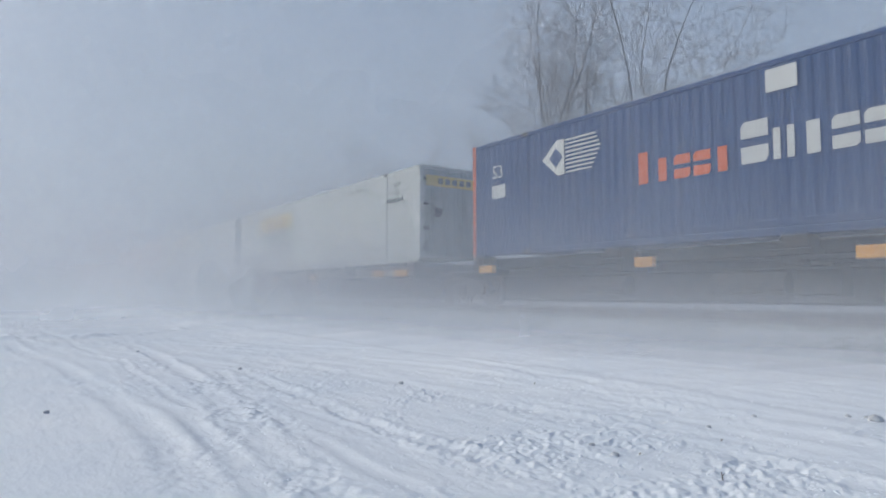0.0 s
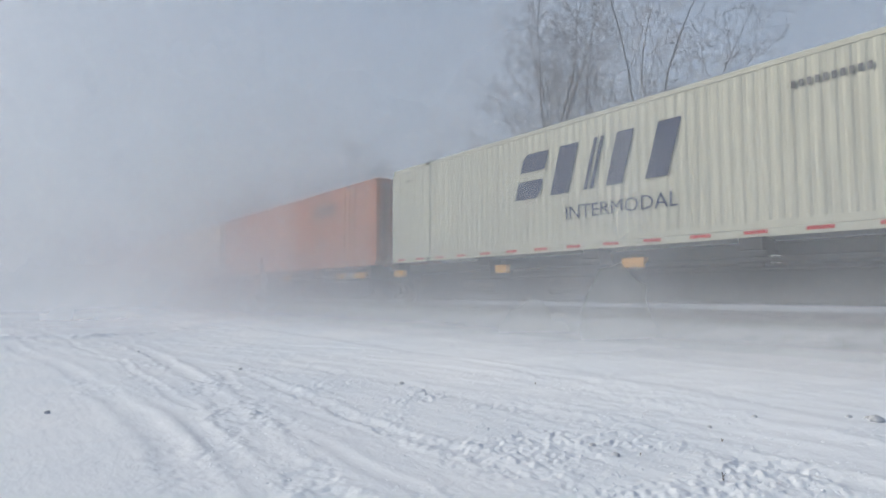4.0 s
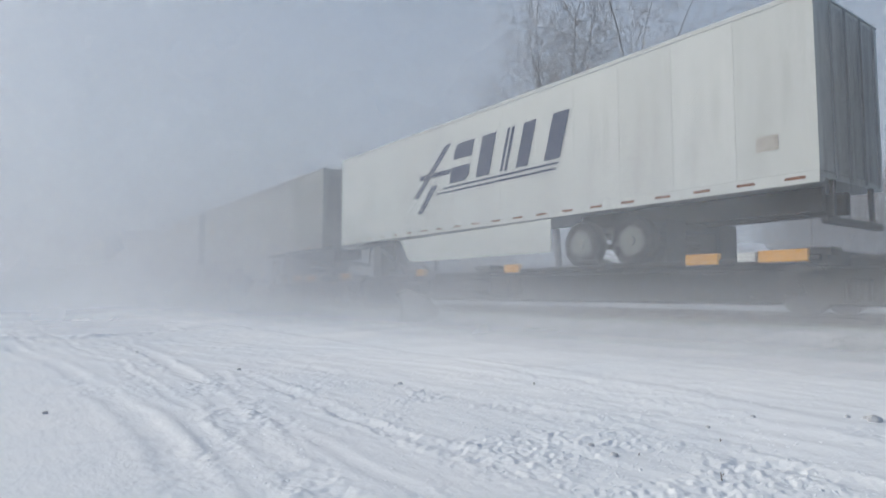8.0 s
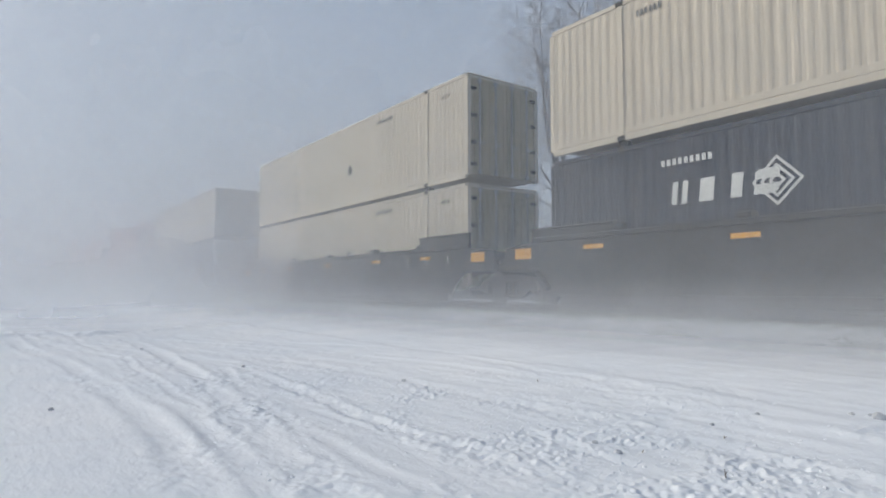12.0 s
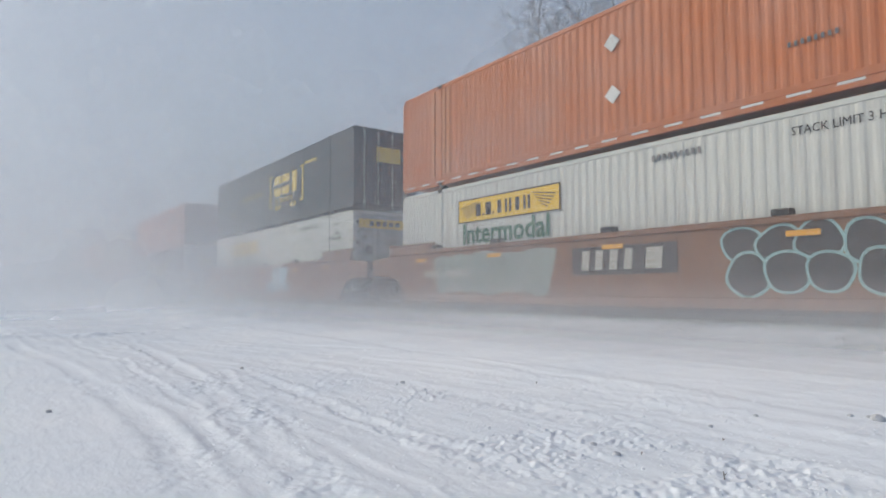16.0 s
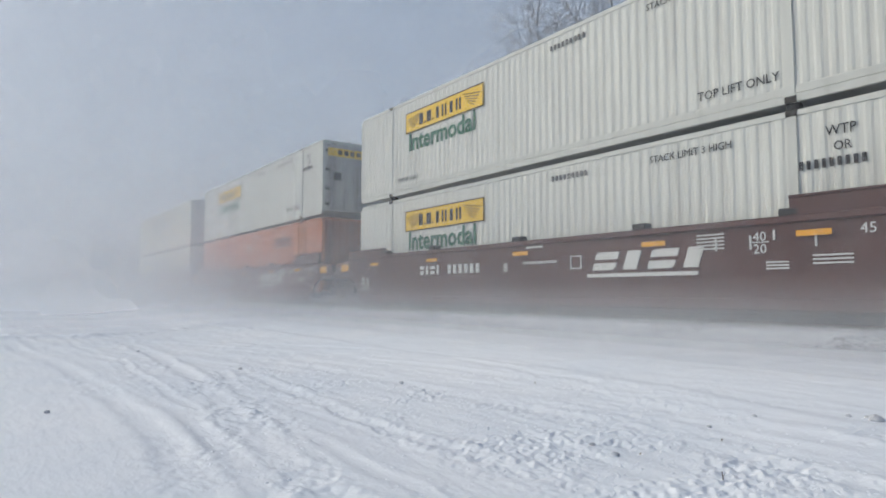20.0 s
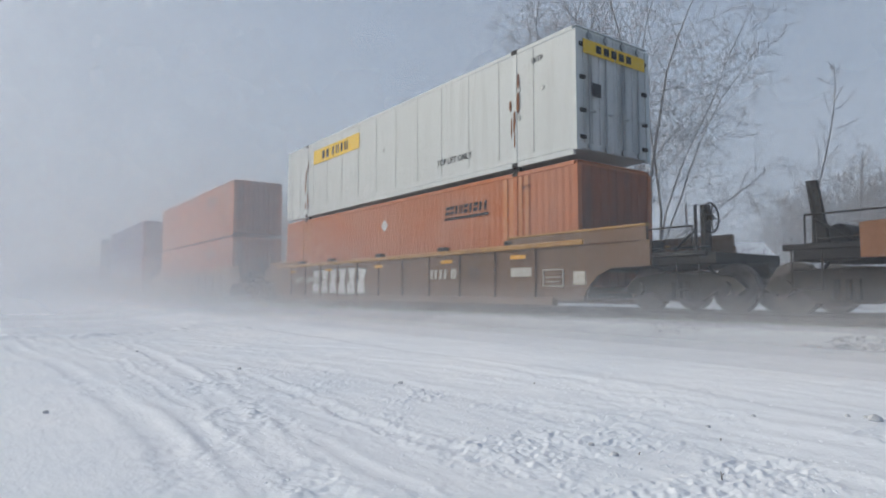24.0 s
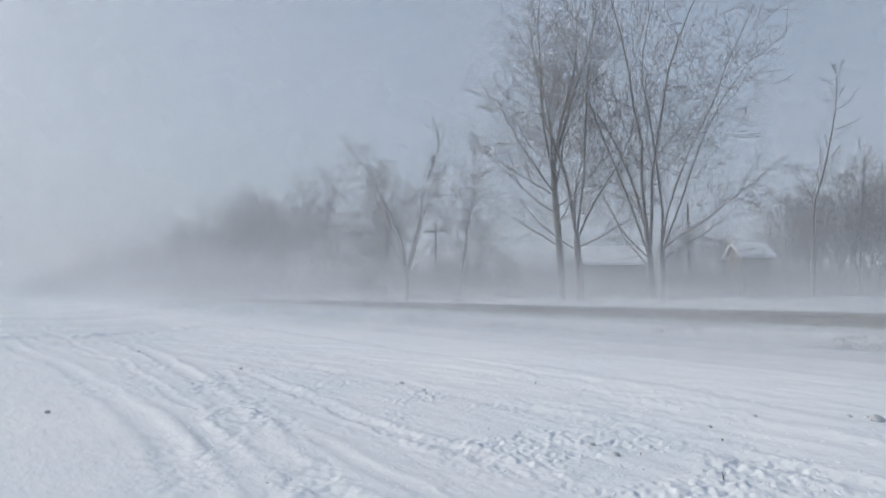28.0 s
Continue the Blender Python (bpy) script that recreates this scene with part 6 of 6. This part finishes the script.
pole(395, 60, 9.4, "wooden utility pole among bare trees", False)
pole(820, 50, 13.2, "wooden utility pole with a crossarm beside the trees")
(ax, ay), (bx, by) = at_view(395, 60), at_view(820, 50)
cable((ax, ay, 9.5), (bx, by, 12.9), 0.5, "thin overhead cable between two poles")


# ---- small things on the snow ----
def clod(x, y, s, seed, mat="snow", label="small grey lump on the snow", name="snow_clod"):
    rnd = random.Random(seed)
    bm = bmesh.new()
    bmesh.ops.create_icosphere(bm, subdivisions=2, radius=s)
    for v in bm.verts:
        v.co *= 1 + 0.35 * noise.noise(v.co / s * 0.9 + Vector((seed, 0, 0)))
        v.co.z *= 0.7
    me = bpy.data.meshes.new(name)
    bm.to_mesh(me)
    bm.free()
    me.materials.append(M[mat])
    ob = tagged(new(name, me), label, "snow clod", "clods on the snow")
    z = float(ground_height(np.array([x]), np.array([y]))[0])
    ob.matrix_world = pose(x, y, z + s * 0.2, 0, 0, rnd.uniform(0, 360))


# grey lumps on the snow; the first and largest stands for a rock
for i, (cx, cy, s) in enumerate(((-1.93, 5.43, 0.055), (-2.0, 5.47, 0.02), (-2.11, 5.42, 0.022), (-2.6, 4.95, 0.022), (-2.75, 4.55, 0.02), (-7.16, 0.51, 0.028), (-9.27, 3.06, 0.03), (-13.3, 2.4, 0.03), (-6.4, 4.05, 0.03), (-3.05, 3.55, 0.024), (-2.8, 3.49, 0.03))):
    clod(cx, cy, s, 100 + i, "grey_lump")


def twig(x, y, h, seed):
    rnd = random.Random(seed)
    z = float(ground_height(np.array([x]), np.array([y]))[0])
    root = tagged(new("dry_stalk"), "short dry weed stalk poking out of the snow", "stalk", "stalks in the snow")
    root.matrix_world = pose(x, y, z - 0.01)
    part("stem", Geo().tube((0, 0, 0), (rnd.uniform(-0.01, 0.01), 0, h), 0.005, 0.003, 6), M["bark"], root)
    part("tip", Geo().tube((0, 0, h * 0.6), (0.012, 0.006, h * 0.95), 0.003, 0.001, 5), M["bark"], root)


twig(-2.04, 3.51, 0.055, 1)
twig(-2.7, 3.62, 0.03, 2)
twig(-2.5, 4.3, 0.03, 3)
twig(-5.0, 4.9, 0.04, 4)


def build_crumbs():
    """Crumbs of broken snow along the bank and the rut edges."""
    rnd = random.Random(17)
    xs, ys, ss = [], [], []
    cx, cy = [p[0] for p in CHURN], [p[1] for p in CHURN]
    for i in range(8200):
        x = -1.4 - 8.0 * rnd.random()
        pick = rnd.random()
        if pick < 0.6:
            y = np.interp(x, cx, cy) + rnd.gauss(0, 0.36)
        elif pick < 0.8:
            y = 4.3 + rnd.gauss(0, 0.55)
        else:
            row = RUTS[rnd.choice((1, 2, 3, 4, 5, 6))]
            y = np.interp(x, [p[0] for p in row[0]], [p[1] for p in row[0]]) + rnd.choice((-1, 1)) * rnd.gauss(row[1] * 1.3, 0.05)
        if noise.noise(Vector((x * 1.6, float(y) * 2.2, 3.0))) < rnd.uniform(-0.35, 0.1):
            continue
        xs.append(x), ys.append(float(y)), ss.append(0.004 + 0.015 * rnd.random() ** 3)
    zs = ground_height(np.array(xs), np.array(ys))
    g = Geo()
    base = [(1, 0, 0), (0, 1, 0), (-1, 0, 0), (0, -1, 0), (0.5, 0.5, 0.75), (-0.5, 0.4, 0.8), (0.0, -0.6, 0.7)]
    tris = [(0, 1, 4), (1, 5, 4), (1, 2, 5), (2, 6, 5), (2, 3, 6), (3, 0, 6), (0, 4, 6), (4, 5, 6)]
    for x, y, z, s in zip(xs, ys, zs, ss):
        a = rnd.uniform(0, math.tau)
        c, d = math.cos(a) * s, math.sin(a) * s
        g.add([(x + (p * c - q * d) * rnd.uniform(0.7, 1.2), y + (p * d + q * c) * rnd.uniform(0.7, 1.2), z - s * 0.25 + r * s * rnd.uniform(0.5, 0.9)) for p, q, r in base], tris)
    tagged(new("snow_crumbs", g.mesh("snow_crumbs", M["snow"])), "crumbs of broken snow along the churned bank", "snow", kind="stuff")


build_crumbs()


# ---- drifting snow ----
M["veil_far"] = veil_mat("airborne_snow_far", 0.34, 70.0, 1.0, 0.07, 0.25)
M["veil_low"] = veil_mat("airborne_snow_low", 0.6, 4.4, 1.6, 0.30, 0.20, thin=(48.0, 24.0, 0.0))
M["veil_back"] = veil_mat("airborne_snow_behind", 0.42, 4.2, 1.3, 0.25, 0.20, thin=(62.0, 40.0, 0.22))
M["veil_ground"] = veil_mat("airborne_snow_ground", 0.5, 1.4, 1.2, 0.30, 0.22)
M["veil_skirt"] = veil_mat("airborne_snow_skirt", 0.6, 2.3, 1.3, 0.45, 0.22, ends=10.5)
M["veil_under"] = veil_mat("airborne_snow_between_wheels", 1.2, 1.9, 0.7, 0.45, 0.22, ends=10.5)
M["veil_edge"] = veil_mat("airborne_snow_edge", 0.34, 26.0, 1.0, 0.07, 0.25, thin=(-4.0, -14.0, 0.0))
M["veil_wake_low"] = veil_mat("airborne_snow_wake_low", 0.6, 3.4, 1.2, 0.40, 0.25, ends=3.2)
M["veil_wake"] = veil_mat("airborne_snow_wake", 0.6, 9.5, 1.1, 0.30, 0.25, ends=3.2)
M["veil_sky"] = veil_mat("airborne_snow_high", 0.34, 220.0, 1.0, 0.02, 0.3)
VEILS = []
DRIFTING = []


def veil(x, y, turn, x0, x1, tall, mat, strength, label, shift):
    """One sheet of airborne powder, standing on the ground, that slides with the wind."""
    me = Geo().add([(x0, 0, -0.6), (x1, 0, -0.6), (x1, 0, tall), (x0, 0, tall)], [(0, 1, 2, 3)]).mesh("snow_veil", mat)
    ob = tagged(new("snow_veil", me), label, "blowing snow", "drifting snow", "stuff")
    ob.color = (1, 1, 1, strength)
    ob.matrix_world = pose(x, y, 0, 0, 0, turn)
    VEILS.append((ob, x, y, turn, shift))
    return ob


# how hard the cars whip up the snow along the train: metres behind the start, strength
WHIP = [(-40.0, 1.3), (0.0, 1.3), (40.0, 1.0), (56.0, 0.7), (75.0, 0.9), (90.0, 1.05), (145.0, 0.8), (170.0, 0.7), (200.0, 0.75), (285.0, 0.75), (312.0, 0.6), (335.0, 0.5), (375.0, 0.8), (400.0, 0.8), (425.0, 0.5), (450.0, 0.35), (520.0, 0.35), (545.0, 0.25), (590.0, 0.25), (618.0, 0.22), (650.0, 0.36), (690.0, 0.42), (715.0, 0.5), (740.0, 0.6), (800.0, 0.4)]

# how thick the cloud beside the train is, from its head to its end
WAKE = (0.68, 0.6, 0.68, 0.54, 0.42, 0.33, 0.24, 0.19, 0.13, 0.11, 0.08, 0.02)
HAZE_NEAR, HAZE_MID, SPRAY, BANK = 0.06, 0.04, 0.26, 0.15


def build_air():
    # thick air down the line: sheets facing the camera, thinner towards the trees
    depths = (17.0, 20.5, 26, 33, 42, 52, 63)
    for d, nxt in zip(depths, depths[1:]):
        mat = veil_mat("airborne_snow_down_the_line", 0.34, 70.0, 1.0, 0.07, 0.25, thin=(0.66 * d, 1.05 * d, 0.32))
        veil(-0.808 * d, 0.589 * d, 53.9, -0.78 * d - 1, 0.78 * d + 1, 60, mat, (HAZE_NEAR if d < 45 else HAZE_MID) * (nxt - d), "thin haze of airborne snow down the line", 0.5)
    # bank of blown snow facing the camera; slid leftwards to clear the late view
    depths = (17.5, 21.0, 26.0, 32.0, 39.0, 47.0)
    for d, nxt in zip(depths, depths[1:]):
        mat = veil_mat("airborne_snow_bank", 0.34, 26.0, 1.2, 0.09, 0.25, thin=(0.24 * d, 0.44 * d, 0.0))
        ob = veil(-0.808 * d, 0.589 * d, 53.9, -1.7 * d, 0.24 * d, 24, mat, BANK * (nxt - d), "bank of blown snow down the line", 0.0)
        DRIFTING.append((ob, d))
    # two sheets before the thickets, set across the right of the camera's view
    for d in (40.0, 44.0):
        veil(-0.808 * d, 0.589 * d, 53.9, -0.1 * d, 0.78 * d + 2, 60, M["veil_edge"], 0.45, "haze of airborne snow before the thickets", 0.5)
    # far haze sheets, square to the camera's view and about as wide
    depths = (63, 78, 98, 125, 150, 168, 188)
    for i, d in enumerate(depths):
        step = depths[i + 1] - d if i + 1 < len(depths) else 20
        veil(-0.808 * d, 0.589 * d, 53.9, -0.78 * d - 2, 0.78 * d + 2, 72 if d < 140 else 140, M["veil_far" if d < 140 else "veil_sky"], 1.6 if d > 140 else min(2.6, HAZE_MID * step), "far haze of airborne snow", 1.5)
    for y, k in ((7.4, 0.35), (8.3, 0.5), (9.1, 0.6), (9.7, 0.6)):
        veil(-60, y, 0, -150, 48, 4.4, M["veil_low"], k, "low ground drift of blowing snow along the track", 8.0)
    for y, k in ((6.8, 0.5), (7.8, 0.8), (8.8, 1.0), (9.7, 1.1)):
        veil(-60, y, 0, -150, 150, 1.4, M["veil_ground"], k, "thin skin of snow drifting over the ground", 10.0)
    for y, k in ((18.5, 0.6), (22.0, 0.9), (25.5, 1.2), (31.0, 1.2)):
        veil(-60, y, 0, -150, 150, 4.2, M["veil_back"], k, "low ground drift of blowing snow behind the track", 8.0)
    # the spray that the train drags along beside its wheels
    whip = np.array(WHIP)
    rnd = random.Random(3)
    sk = Geo().add([(-10.5, 0, -0.5), (10.5, 0, -0.5), (10.5, 0, 3.6), (-10.5, 0, 3.6)], [(0, 1, 2, 3)]).mesh("wheel_spray", M["veil_skirt"])
    us = Geo().add([(-10.5, 0, -0.5), (10.5, 0, -0.5), (10.5, 0, 1.9), (-10.5, 0, 1.9)], [(0, 1, 2, 3)]).mesh("wheel_spray", M["veil_under"])
    wk = Geo().add([(-3.2, 0, -0.5), (3.2, 0, -0.5), (3.2, 0, 9.0), (-3.2, 0, 9.0)], [(0, 1, 2, 3)]).mesh("wake_cloud", M["veil_wake"])
    wl = Geo().add([(-3.2, 0, -0.5), (3.2, 0, -0.5), (3.2, 0, 3.4), (-3.2, 0, 3.4)], [(0, 1, 2, 3)]).mesh("wake_cloud", M["veil_wake_low"])
    # both rows of wake clouds are sheets turned to face the camera
    back = -14.0
    while back < 800:
        k = float(np.interp(back, (0, 90, 175, 290, 335, 420, 470, 560, 640, 715, 735, 800), WAKE))
        ob = tagged(new("wake_cloud", wk), "cloud of powder snow whirling beside the train", "blowing snow", "snow whipped up by the train", "stuff")
        ob.color = (1, 1, 1, k * rnd.uniform(0.7, 1.3))
        MOVING.append((ob, -back, FACE_Y - 2.2 + rnd.uniform(-0.5, 0.5), 0.0, 53.9))
        back += rnd.uniform(1.6, 2.0)
    back = -14.0
    while back < 790:
        k = float(np.interp(back, whip[:, 0], whip[:, 1]))
        ob = tagged(new("wake_cloud", wl), "low cloud of powder snow rolling beside the wheels", "blowing snow", "snow whipped up by the train", "stuff")
        ob.color = (1, 1, 1, 0.34 * k * rnd.uniform(0.8, 1.2))
        MOVING.append((ob, -back, FACE_Y - 2.3 + rnd.uniform(-0.5, 0.5), 0.0, 53.9))
        back += rnd.uniform(1.3, 1.7)
    back = -20.0
    while back < 790:
        k = float(np.interp(back, whip[:, 0], whip[:, 1]))
        for y in (-0.6, -1.6) if k > 0.3 else (-0.6,):
            ob = tagged(new("wheel_spray", sk), "spray of powder snow at the wheels", "blowing snow", "snow whipped up by the train", "stuff")
            ob.color = (1, 1, 1, k * SPRAY)
            MOVING.append((ob, -back + rnd.uniform(-4, 4), FACE_Y + y + rnd.uniform(-0.15, 0.15), 0.0))
        for y in (0.9, 2.0):
            ob = tagged(new("wheel_spray", us), "powder snow whirling between the wheels", "blowing snow", "snow whipped up by the train", "stuff")
            ob.color = (1, 1, 1, 0.05 + 0.35 * k)
            MOVING.append((ob, -back + rnd.uniform(-4, 4), FACE_Y + y + rnd.uniform(-0.15, 0.15), 0.0))
        back += 10.5


build_air()


def motions():
    for ob, x, y, z, *turn in MOVING:
        rz = turn[0] if turn else 0
        walk(ob, [(0.0, pose(x, y, z, 0, 0, rz)), (28.0, pose(x + SPEED * 28.0, y, z, 0, 0, rz))])
    slid_aside = dict(DRIFTING)
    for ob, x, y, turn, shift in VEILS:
        if ob in slid_aside:
            d = slid_aside[ob]
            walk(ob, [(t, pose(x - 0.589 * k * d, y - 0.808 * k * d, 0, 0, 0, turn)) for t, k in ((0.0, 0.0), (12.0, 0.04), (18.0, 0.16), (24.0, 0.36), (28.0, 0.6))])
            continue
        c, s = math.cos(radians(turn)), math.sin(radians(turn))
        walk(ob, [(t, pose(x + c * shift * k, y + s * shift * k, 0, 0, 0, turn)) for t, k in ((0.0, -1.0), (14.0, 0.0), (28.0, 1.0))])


motions()
